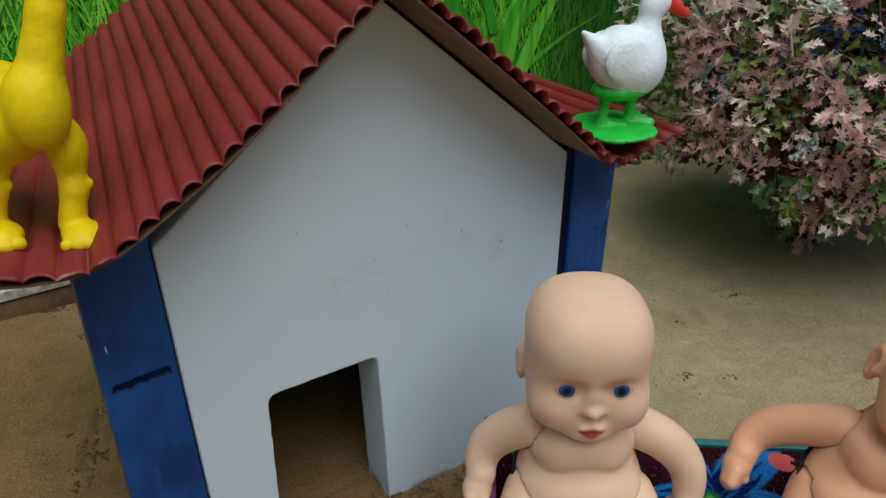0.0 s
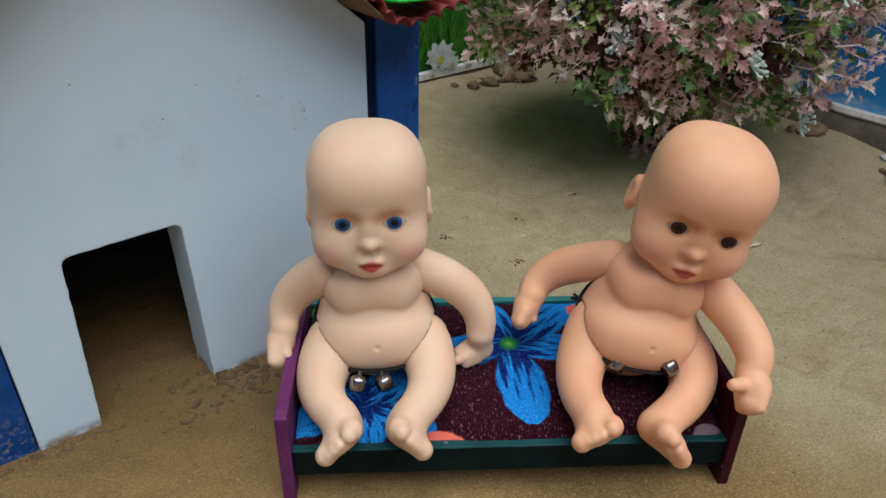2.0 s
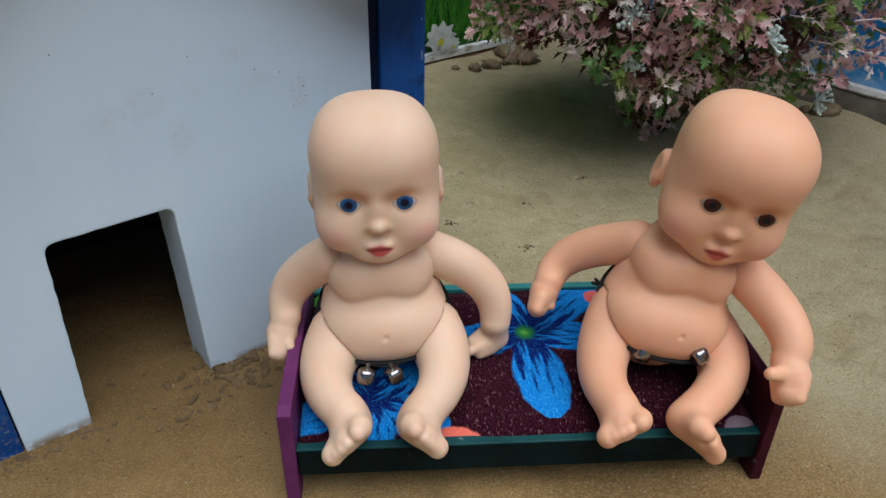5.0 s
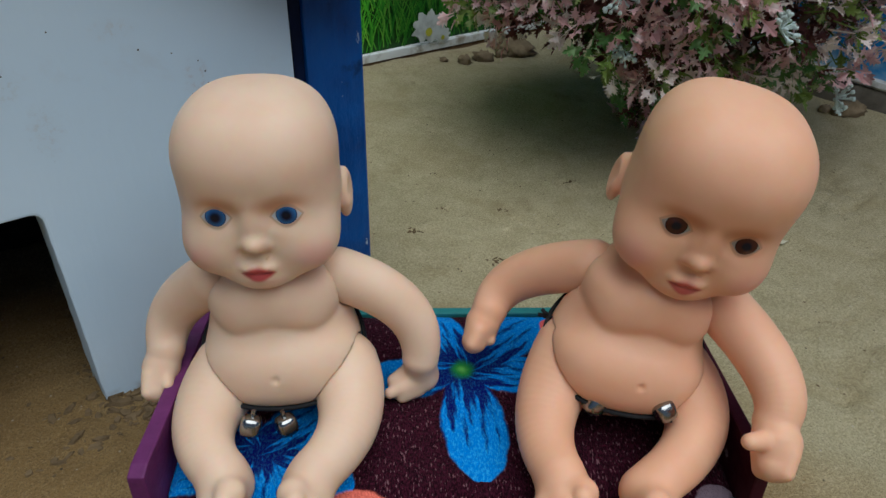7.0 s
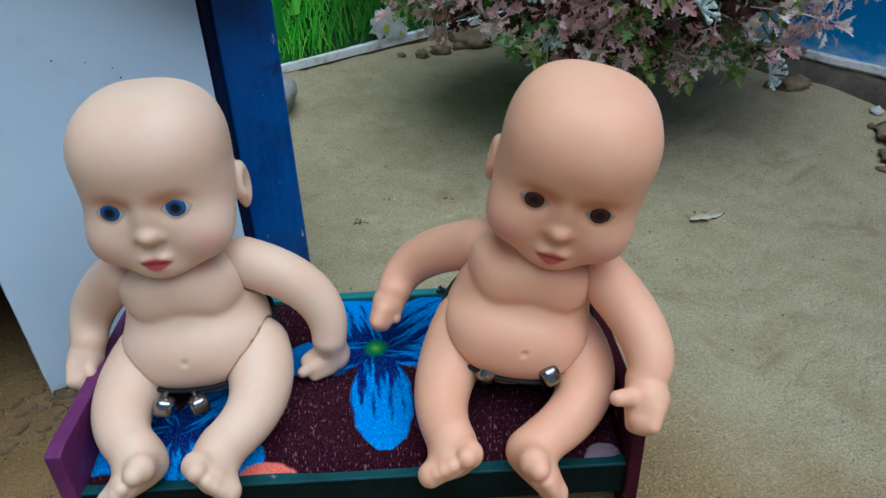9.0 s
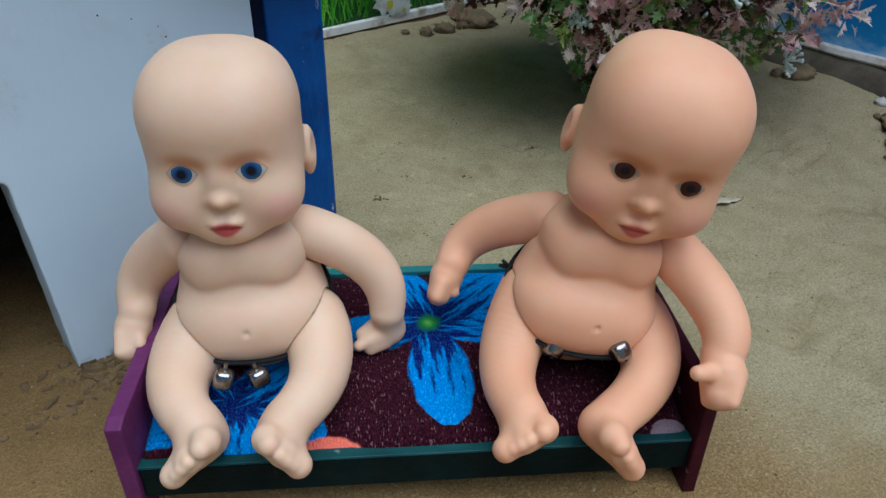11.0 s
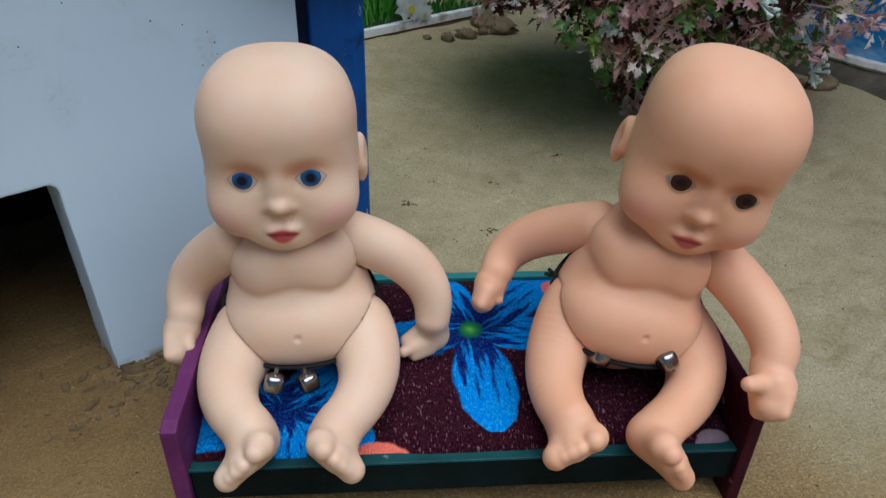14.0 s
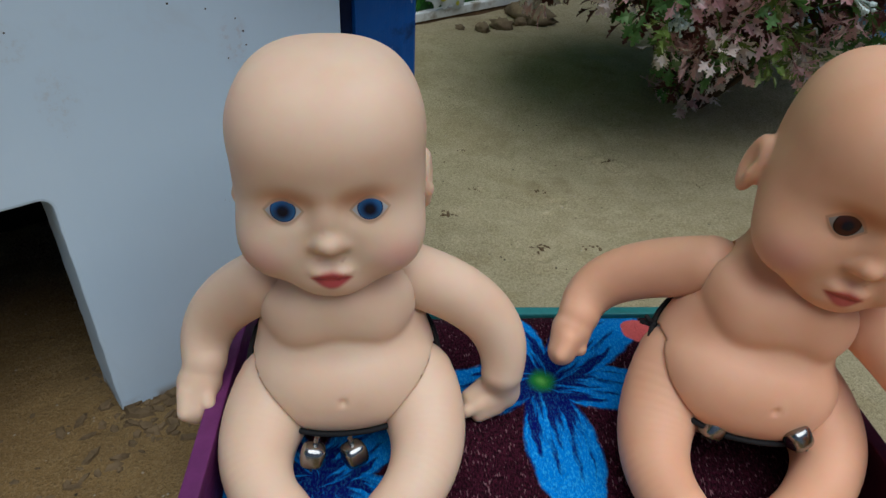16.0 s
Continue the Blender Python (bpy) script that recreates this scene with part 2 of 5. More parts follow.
def print_sky():
    n = Nodes("banner_vinyl_sky")
    v = n.coords()
    x, y, z = n.split(v)
    c = n.mix(n.smooth(z, 0.0, 0.16), (0.035, 0.34, 0.78), (0.010, 0.13, 0.54))
    cl = n.noise(n.scaled(v, (1, 1, 1.5)), 13, 6, 0.58, 0.3)
    low = n.smooth(z, 0.01, 0.10, 0.20, -0.08)
    m = n.smooth(n.math("ADD", cl, low), 0.50, 0.62)
    c = n.mix(n.math("MULTIPLY", m, 0.85), c, (0.46, 0.66, 0.82))
    n.bump(n.noise(v, 9, 2), 0.2, 0.01)
    return n.done(c, 0.4, spec=0.4)


def banner_hem(name, color, dirt):
    n = Nodes(name)
    v = n.coords()
    c = n.mix(n.smooth(n.noise(v, 70, 5, 0.65), 0.45, 0.72), color, dirt)
    n.bump(n.noise(v, 130, 3), 0.3, 0.001)
    return n.done(c, 0.6)


def concrete():
    n = Nodes("rough_concrete")
    v = n.coords()
    c = n.ramp(n.noise(v, 30, 6, 0.65), (0.3, (0.055, 0.047, 0.035)), (0.55, (0.13, 0.112, 0.085)), (0.8, (0.2, 0.175, 0.135)))
    n.bump(n.noise(v, 200, 4, 0.7), 0.6, 0.0015)
    return n.done(c, 0.9, spec=0.2)


def stone_mat(name, a, b):
    n = Nodes(name)
    v = n.coords()
    c = n.mix(n.smooth(n.noise(v, 90, 5, 0.6), 0.3, 0.7), a, b)
    c = n.mix(n.smooth(n.noise(v, 600, 2), 0.55, 0.7, 0, 0.4), c, tuple(x * 0.5 for x in a))
    n.bump(n.noise(v, 500, 4, 0.7), 0.4, 0.0008)
    return n.done(c, 0.85, spec=0.25)


def leaf_mat(name, a, b, tip):
    n = Nodes(name)
    v = n.coords()
    c = n.mix(n.math("ADD", n.math("MULTIPLY", n.random(), 0.6), n.math("MULTIPLY", n.island(), 0.4)), a, b)
    c = n.mix(n.smooth(n.noise(v, 160, 2), 0.45, 0.75, 0, 0.7), c, tip)
    c = n.mix(n.math("MULTIPLY", n.island(), 0.35), c, tuple(x * 0.55 for x in b))
    mat = n.done(c, 0.55, spec=0.3)
    glow = n.add("ShaderNodeBsdfTranslucent", Color=c)
    mixed = n.tree.nodes.new("ShaderNodeMixShader")
    mixed.inputs[0].default_value = 0.30
    n.put(mixed.inputs[1], n.bsdf.outputs[0])
    n.put(mixed.inputs[2], glow.outputs[0])
    n.put(n.tree.nodes["Material Output"].inputs["Surface"], mixed.outputs[0])
    return mat


def skin(name, base, deep, eye, eyes, lips, cheeks, lip_color, rot, origin, brow, soft=0.0):
    """Matt vinyl with the face paint of the mould: eyes, lips, blush. All of it lives in the head's own axes."""
    n = Nodes(name)
    v = n.coords()
    m = n.tree.nodes.new("ShaderNodeMapping")
    m.vector_type = "TEXTURE"
    n.put(m.inputs["Vector"], v)
    m.inputs["Location"].default_value = origin
    m.inputs["Rotation"].default_value = rot
    m.inputs["Scale"].default_value = (0.001, 0.001, 0.001)
    x, y, z = n.split(m.outputs[0])
    front = n.smooth(y, -17.0, -19.5)
    c = n.mix(n.smooth(n.noise(v, 60, 3), 0.35, 0.7, 0, 0.5), base, deep)
    ax = n.math("ABSOLUTE", x)
    # blush
    d = n.math("SQRT", n.math("ADD", n.math("POWER", n.math("SUBTRACT", ax, cheeks[0]), 2.0), n.math("POWER", n.math("SUBTRACT", z, cheeks[1]), 2.0)))
    c = n.mix(n.math("MULTIPLY", n.smooth(d, 1.0, 7.5, 0.34, 0.0), front), c, (0.66, 0.25, 0.27))
    # orange-brown tint over the eyes
    bx, bz = n.math("DIVIDE", n.math("SUBTRACT", ax, 7.6), 9.0), n.math("DIVIDE", n.math("SUBTRACT", z, -1.4), 3.6)
    bd = n.math("SQRT", n.math("ADD", n.math("POWER", bx, 2.0), n.math("POWER", bz, 2.0)))
    c = n.mix(n.math("MULTIPLY", n.smooth(bd, 0.1, 1.2, brow, 0.0), front), c, (0.52, 0.185, 0.065))
    # lips: a bow
    lx = n.math("DIVIDE", x, 4.8)
    lz = n.math("SUBTRACT", z, lips)
    half = n.math("MULTIPLY", n.math("SUBTRACT", 1.0, n.math("POWER", lx, 2.0)), 2.45)
    bow = n.math("MULTIPLY", n.math("COSINE", n.math("MULTIPLY", x, 1.2)), 0.10)
    e = n.math("SUBTRACT", n.math("ABSOLUTE", n.math("ADD", lz, bow)), half)
    c = n.mix(n.math("MULTIPLY", n.smooth(e, -1.0, 0.6, 1, 0), front), c, lip_color)
    c = n.mix(n.math("MULTIPLY", n.math("MULTIPLY", n.smooth(n.math("ABSOLUTE", n.math("ADD", lz, bow)), 0.05, 0.35, 0.35, 0), n.smooth(n.math("ABSOLUTE", x), 3.4, 4.2, 1, 0)), front), c, tuple(q * 0.35 for q in lip_color))
    # eyes: almond white, iris, pupil, upper lid line
    ex = n.math("SUBTRACT", ax, eyes[0])
    ez = n.math("SUBTRACT", z, eyes[1])
    q = n.math("SUBTRACT", 1.0, n.math("POWER", n.math("DIVIDE", ex, 3.85), 2.0))
    lid = n.math("SUBTRACT", n.math("ABSOLUTE", ez), n.math("MULTIPLY", q, 2.55))
    inside = n.math("MULTIPLY", n.smooth(lid, -0.18, 0.12, 1, 0), front)
    ix = n.math("MULTIPLY", n.math("SIGN", x), eyes[0])
    rr = n.math("SQRT", n.math("ADD", n.math("POWER", n.math("SUBTRACT", n.math("SUBTRACT", x, ix), eye[3]), 2.0), n.math("POWER", n.math("SUBTRACT", ez, 0.25), 2.0)))
    iris = n.mix(n.smooth(rr, 1.0, 2.8), eye[0], eye[1])
    iris = n.mix(n.smooth(rr, 0.8, 1.6, 1, 0), iris, (0.004, 0.006, 0.016))
    iris = n.mix(n.smooth(rr, 2.35, 2.7), iris, eye[2])
    ball = n.mix(n.smooth(rr, 2.65, 2.85, 1, 0), eye[4], iris)
    c = n.mix(n.math("MULTIPLY", n.smooth(n.math("ABSOLUTE", n.math("SUBTRACT", lid, 0.35)), 0.0, 0.9, 0.6, 0), front), c, tuple(p * 0.45 for p in deep))
    c = n.mix(inside, c, ball)
    n.bump(n.noise(v, 700, 2), 0.06, 0.0004)
    return n.done(c, n.math("SUBTRACT", 0.50, n.math("MULTIPLY", inside, 0.36)), spec=0.32, sss=soft)


def plain(name, color, rough=0.5, metal=0.0, amount=0.25, scale=120, bump=0.15, spec=None):
    n = Nodes(name)
    v = n.coords()
    c = n.mix(n.smooth(n.noise(v, scale, 3), 0.35, 0.7, 0, 1), color, tuple(x * (1 - amount) for x in color))
    n.bump(n.noise(v, scale * 3, 2), bump, 0.0004)
    return n.done(c, rough, metal, spec)


def plush(bed_petals, coral, green):
    """Velvet with a printed flower: maroon ground, blue petals, green eye."""
    n = Nodes("printed_velvet")
    v = n.coords()
    wob = n.tree.nodes.new("ShaderNodeTexNoise")
    n.put(wob.inputs["Vector"], v)
    wob.inputs["Scale"].default_value = 220
    off = n.tree.nodes.new("ShaderNodeVectorMath")
    off.operation = "MULTIPLY_ADD"
    n.put(off.inputs[0], wob.outputs["Color"])
    off.inputs[1].default_value = (0.0022, 0.0022, 0)
    n.put(off.inputs[2], v)
    x, y, z = n.split(off.outputs[0])
    nap = n.noise(n.scaled(v, (2.4, 1.0, 1.0)), 900, 2, 0.6)
    c = n.mix(n.smooth(nap, 0.35, 0.7), (0.012, 0.002, 0.005), (0.058, 0.009, 0.021))
    c = n.mix(n.smooth(n.noise(n.scaled(v, (3.0, 0.8, 1)), 620, 1), 0.64, 0.70, 0, 0.6), c, (0.30, 0.15, 0.17))
    for cx, cy, angle, length, width in bed_petals:
        ca, sa = math.cos(radians(angle)), math.sin(radians(angle))
        dx, dy = n.math("SUBTRACT", x, cx), n.math("SUBTRACT", y, cy)
        u = n.math("DIVIDE", n.math("ADD", n.math("MULTIPLY", dx, ca), n.math("MULTIPLY", dy, sa)), length)
        w = n.math("SUBTRACT", n.math("MULTIPLY", dy, ca), n.math("MULTIPLY", dx, sa))
        # half width along the petal: narrow at the eye, broad past the middle, pointed tip
        uc = n.math("MAXIMUM", n.math("MINIMUM", u, 1.0), 0.0)
        hw = n.math("MULTIPLY", n.math("MULTIPLY", n.math("POWER", n.math("ADD", uc, 0.06), 0.75), n.math("POWER", n.math("SUBTRACT", 1.0, uc), 0.58)), width * 1.62)
        inn = n.math("MULTIPLY", n.smooth(n.math("SUBTRACT", n.math("ABSOLUTE", w), hw), -0.0008, 0.0004, 1, 0), n.math("MULTIPLY", n.math("GREATER_THAN", u, 0.0), n.math("LESS_THAN", u, 0.985)))
        vein = n.noise(n.add("ShaderNodeCombineXYZ", X=n.math("DIVIDE", w, n.math("ADD", hw, 0.0012)), Y=n.math("MULTIPLY", u, 0.5), Z=0.0).outputs[0], 4.5, 2)
        dark = n.smooth(n.math("ADD", u, n.math("MULTIPLY", n.math("SUBTRACT", vein, 0.5), 1.9)), 0.24, 0.56)
        pc = n.mix(dark, (0.003, 0.007, 0.13), (0.008, 0.22, 0.72))
        # highlights on the velvet nap, put into the petal colour as bright blue
        pc = n.mix(n.math("MULTIPLY", n.smooth(nap, 0.45, 0.70, 0, 0.55), n.math("ADD", n.math("MULTIPLY", dark, 0.75), 0.25)), pc, (0.07, 0.55, 0.95))
        c = n.mix(inn, c, pc)
    for cx, cy, r, s, color in coral:
        d = n.math("SQRT", n.math("ADD", n.math("POWER", n.math("DIVIDE", n.math("SUBTRACT", x, cx), s), 2.0), n.math("POWER", n.math("SUBTRACT", y, cy), 2.0)))
        c = n.mix(n.smooth(d, r * 0.88, r, 1, 0), c, n.mix(nap, color, tuple(min(1, q * 1.4) for q in color)))
    for cx, cy, r in green:
        d = n.math("SQRT", n.math("ADD", n.math("POWER", n.math("SUBTRACT", x, cx), 2.0), n.math("POWER", n.math("SUBTRACT", y, cy), 2.0)))
        c = n.mix(n.smooth(d, r * 0.6, r * 1.5, 1, 0), c, n.mix(n.smooth(d, 0.0, r * 0.8), (0.18, 0.55, 0.10), (0.03, 0.28, 0.05)))
    n.bump(n.math("ADD", nap, n.noise(v, 1500, 1)), 0.8, 0.0012)
    n.bsdf.inputs["Sheen Weight"].default_value = 0.02
    n.bsdf.inputs["Sheen Roughness"].default_value = 0.4
    return n.done(c, 0.85, spec=0.05)


# ---- mesh helpers ----
def mesh_object(name, verts, faces, material, parent=None, label="", smooth=False):
    me = bpy.data.meshes.new(name)
    me.from_pydata([tuple(map(float, p)) for p in verts], [], [tuple(map(int, f)) for f in faces])
    me.update()
    if smooth:
        me.shade_smooth()
    for m in material if isinstance(material, (list, tuple)) else (material,):
        me.materials.append(m)
    ob = new(name, me)
    if parent is not None:
        ob.parent = parent
    if label:
        ob["label"] = label
    return ob


def part(name, bm, material, parent=None, label="", smooth=False):
    """One bmesh as one mesh object under a thing."""
    me = bpy.data.meshes.new(name)
    bm.normal_update()
    bm.to_mesh(me)
    bm.free()
    if smooth:
        me.shade_smooth()
    me.materials.append(material)
    ob = new(name, me)
    if parent is not None:
        ob.parent = parent
    if label:
        ob["label"] = label
    return ob


def thing(name, m, label, category, group=""):
    ob = new(name)
    ob.matrix_world = m
    ob.empty_display_size = 0.01
    return tagged(ob, label, category, group)


def box_bm(lo, hi, bevel=0.0008, seg=2, rough=0.0):
    bm = bmesh.new()
    bmesh.ops.create_cube(bm, size=1.0)
    for v in bm.verts:
        v.co = Vector([lo[i] + (v.co[i] + 0.5) * (hi[i] - lo[i]) for i in range(3)])
    if bevel:
        bmesh.ops.bevel(bm, geom=bm.edges[:], offset=bevel, segments=seg, affect="EDGES", profile=0.6)
    if rough:
        for v in bm.verts:
            v.co += Vector([random.uniform(-rough, rough) for _ in range(3)])
    return bm


def slab(outline, lo, hi, bevel=0.0008, cuts=0, wave=0.0):
    """A polygon in the x-z plane given thickness from y = lo to y = hi."""
    bm = bmesh.new()
    ring = [bm.verts.new((x, lo, z)) for x, z in outline]
    f = bm.faces.new(ring)
    ext = bmesh.ops.extrude_face_region(bm, geom=[f])
    moved = [g for g in ext["geom"] if isinstance(g, bmesh.types.BMVert)]
    bmesh.ops.translate(bm, vec=(0, hi - lo, 0), verts=moved)
    bmesh.ops.recalc_face_normals(bm, faces=bm.faces[:])
    if bevel:
        bmesh.ops.bevel(bm, geom=[e for e in bm.edges if e.calc_face_angle(0) > 0.6], offset=bevel, segments=2, affect="EDGES", profile=0.6)
    if wave:
        for v in bm.verts:
            q = noise.noise_vector(v.co * 60)
            v.co += Vector((q.x, q.y, q.z)) * wave
    return bm


# ---- rounded moulded forms: signed distances turned into a mesh ----
def d_ell(p, c, r):
    q = (p - c) / r
    k0 = np.linalg.norm(q, axis=1)
    k1 = np.linalg.norm(q / r, axis=1)
    return k0 * (k0 - 1.0) / np.maximum(k1, 1e-9)


def d_super(p, c, r, e):
    """An ellipsoid with squarer shoulders."""
    q = np.abs((p - c) / r)
    return ((q ** e).sum(1) ** (1 / e) - 1) * r.min()


def d_cone(p, a, b, ra, rb):
    """A limb from a to b whose radius runs from ra to rb."""
    a, b = np.array(a, float), np.array(b, float)
    ab = b - a
    h = np.clip(((p - a) @ ab) / (ab @ ab), 0, 1)
    return np.linalg.norm(p - a - h[:, None] * ab, axis=1) - (ra + (rb - ra) * h)


def join(a, b, k):
    h = np.clip(0.5 + 0.5 * (b - a) / k, 0, 1)
    return b + (a - b) * h - k * h * (1 - h)


def cut(a, b, k):
    return -join(-a, b, k)


def surface(f, lo, hi, step):
    """Surface nets over f(points) <= 0, then two steps onto the true surface."""
    lo, hi = np.array(lo, float), np.array(hi, float)
    n = np.ceil((hi - lo) / step).astype(int) + 1
    g = np.stack(np.meshgrid(*[lo[i] + step * np.arange(n[i]) for i in range(3)], indexing="ij"), -1)
    d = f(g.reshape(-1, 3)).reshape(n)
    inside = d < 0
    c = np.zeros(n - 1, int)
    for dx in (0, 1):
        for dy in (0, 1):
            for dz in (0, 1):
                c += inside[dx:n[0] - 1 + dx, dy:n[1] - 1 + dy, dz:n[2] - 1 + dz]
    active = (c > 0) & (c < 8)
    ids = -np.ones(n - 1, int)
    ids[active] = np.arange(active.sum())
    verts = lo + (np.argwhere(active) + 0.5) * step
    for _ in range(4):
        e = step * 0.2
        grad = np.stack([(f(verts + e * np.eye(3)[i]) - f(verts - e * np.eye(3)[i])) / (2 * e) for i in range(3)], 1)
        val = f(verts)
        gg = np.maximum((grad ** 2).sum(1), 0.15)
        verts = verts - np.clip(val / gg, -step, step)[:, None] * grad
    quads = []
    for axis in range(3):
        u, w = [i for i in range(3) if i != axis]
        s0 = [slice(None)] * 3
        s1 = [slice(None)] * 3
        s0[axis], s1[axis] = slice(0, -1), slice(1, None)
        a, b = inside[tuple(s0)], inside[tuple(s1)]
        for sign, where in ((1, a & ~b), (-1, ~a & b)):
            idx = np.argwhere(where)
            ok = (idx[:, u] > 0) & (idx[:, w] > 0) & (idx[:, u] < n[u] - 1) & (idx[:, w] < n[w] - 1)
            idx = idx[ok]
            cs = []
            for du, dw in ((-1, -1), (0, -1), (0, 0), (-1, 0)):
                q = idx.copy()
                q[:, u] += du
                q[:, w] += dw
                cs.append(ids[q[:, 0], q[:, 1], q[:, 2]])
            q = np.stack(cs, 1)
            flip = (sign == 1) == (axis == 1)
            quads.append(q[:, ::-1] if flip else q)
    quads = np.concatenate(quads)
    return verts, quads[(quads >= 0).all(1)]


def moulded(name, pieces, material, indices=None):
    """Several surfaces as one smooth mesh."""
    vs, fs, ms, base = [], [], [], 0
    for i, (v, q) in enumerate(pieces):
        vs.append(v)
        fs.append(q + base)
        ms += [indices[i] if indices else 0] * len(q)
        base += len(v)
    ob = mesh_object(name, np.concatenate(vs), np.concatenate(fs), material, smooth=True)
    if indices:
        ob.data.polygons.foreach_set("material_index", ms)
    return ob


# ---- the ground: one sheet of damp sand ----
def ramp01(v, a, b):
    t = max(0.0, min(1.0, (v - a) / (b - a)))
    return t * t * (3 - 2 * t)


# scratches and furrows drawn in the sand: two ends, width, depth
FURROWS = (((0.0199, 0.1800), (0.0165, 0.1400), 0.0034, 0.0022), ((0.0001, 0.2406), (-0.0158, 0.2224), 0.0030, 0.0016), ((-0.0158, 0.2224), (-0.0300, 0.2040), 0.0030, 0.0012),
           ((0.2318, 0.1625), (0.2205, 0.1486), 0.0030, 0.0014), ((0.2205, 0.1486), (0.2176, 0.1380), 0.0030, 0.0014), ((0.1190, 0.3830), (0.1420, 0.3360), 0.0034, 0.0016),
           ((0.1230, 0.3600), (0.1330, 0.3380), 0.0030, 0.0012), ((0.1370, 0.3420), (0.1500, 0.3400), 0.0030, 0.0014), ((0.1050, 0.3650), (0.1180, 0.3480), 0.0030, 0.0012),
           ((0.0960, 0.3760), (0.1060, 0.3560), 0.0030, 0.0010), ((-0.2063, 0.2897), (-0.1900, 0.3060), 0.0030, 0.0012), ((-0.2110, 0.2704), (-0.2020, 0.2800), 0.0030, 0.0014),
           ((-0.1850, 0.3200), (-0.1790, 0.2980), 0.0032, 0.0018), ((-0.1790, 0.2980), (-0.1752, 0.2785), 0.0036, 0.0022), ((0.1620, 0.3480), (0.1720, 0.3450), 0.0034, 0.0018))
# small prints: place, size, depth
PRINTS = ((0.1990, 0.4500, 0.0045, 0.0026), (0.2080, 0.4420, 0.0055, 0.0026), (0.1640, 0.4060, 0.0050, 0.0024), (0.1560, 0.3930, 0.0035, 0.0016), (0.1240, 0.4180, 0.0040, 0.0016),
          (0.1440, 0.3520, 0.0060, 0.0018), (0.1120, 0.3920, 0.0060, 0.0018), (0.0740, 0.6180, 0.0100, 0.0040), (0.1060, 0.6320, 0.0080, 0.0030), (0.0600, 0.6050, 0.0060, 0.0026),
          (-0.0270, 0.2540, 0.0060, 0.0022), (-0.0100, 0.2660, 0.0070, 0.0026), (0.2700, 0.2450, 0.0080, 0.0016), (0.3040, 0.3740, 0.0070, 0.0014))


def ground_height(x, y):
    z = 0.019 * ramp01(y + 0.25 * max(0.0, x - 0.2), 0.43, 0.60)
    z += 0.010 * ramp01(-x + y * 0.3, 0.24, 0.40) * ramp01(y, 0.2, 0.35)
    far = math.hypot(x - 0.1, y - 0.25)
    near = 1.0 - ramp01(far, 0.5, 1.2)
    if near <= 0:
        return z
    p = Vector((x, y, 0.0))
    z += near * (0.0035 * noise.noise(p * 9) + 0.0014 * noise.noise(p * 34 + Vector((3, 1, 0))))
    rough = ramp01(noise.noise(p * 7 + Vector((2, 5, 1))), -0.1, 0.35)
    z += near * rough * (0.0010 * noise.noise(p * 95) + 0.0006 * noise.noise(p * 210))
    # small prints and scrapes
    s = noise.noise(p * 75 + Vector((7, 7, 2)))
    z -= near * 0.0022 * max(0.0, s - 0.42) * 2
    u = noise.noise(Vector((x * 26 + y * 14, y * 70 - x * 45, 4.0)))
    z -= near * 0.0014 * max(0.0, 1 - abs(u) / 0.10) * ramp01(noise.noise(p * 8 + Vector((1, 9, 0))), -0.05, 0.3)
    for (ax, ay), (bx, by), w, deep in FURROWS:
        if min(ax, bx) - 0.01 < x < max(ax, bx) + 0.01 and min(ay, by) - 0.01 < y < max(ay, by) + 0.01:
            dx, dy = bx - ax, by - ay
            t = max(0.0, min(1.0, ((x - ax) * dx + (y - ay) * dy) / (dx * dx + dy * dy)))
            d = math.hypot(x - ax - t * dx, y - ay - t * dy) + 0.0012 * noise.noise(p * 160)
            z -= deep * max(0.0, 1 - d / w) - 0.35 * deep * max(0.0, 1 - abs(d - 1.6 * w) / w)
    for cx, cy, r, deep in PRINTS:
        d = math.hypot(x - cx, (y - cy) * 1.3)
        if d < 3 * r:
            d += 0.5 * r * noise.noise(p * 120 + Vector((cx * 90, 0, 3)))
            z -= deep * (1 - ramp01(d, 0.3 * r, r)) - 0.4 * deep * max(0.0, 1 - abs(d - 1.4 * r) / (0.6 * r))
    # smoothed and banked up a little under the bed, more towards its far end
    under = (1 - ramp01(abs(x - 0.112), 0.10, 0.17)) * (1 - ramp01(abs(y - 0.215), 0.05, 0.12))
    return z * (1 - 0.75 * under) + under * (0.0022 + 0.020 * max(0.0, x - 0.02))


def axis(lo, a, b, hi, fine):
    out = list(np.arange(a, b, fine))
    step, v = fine, a
    while v > lo:
        step *= 1.25
        v -= step
        out.insert(0, v)
    step, v = fine, out[-1]
    while v < hi:
        step *= 1.25
        v += step
        out.append(v)
    return out


def build_ground():
    xs, ys = axis(-60, -0.34, 0.52, 60, 0.0019), axis(-60, 0.08, 0.70, 60, 0.0019)
    verts = [(x, y, ground_height(x, y)) for y in ys for x in xs]
    nx = len(xs)
    faces = [(j * nx + i, j * nx + i + 1, (j + 1) * nx + i + 1, (j + 1) * nx + i) for j in range(len(ys) - 1) for i in range(nx - 1)]
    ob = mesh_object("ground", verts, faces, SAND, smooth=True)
    tagged(ob, "damp brown sand with grit, scrapes and small prints", "ground", kind="structure")


SAND = sand()
build_ground()

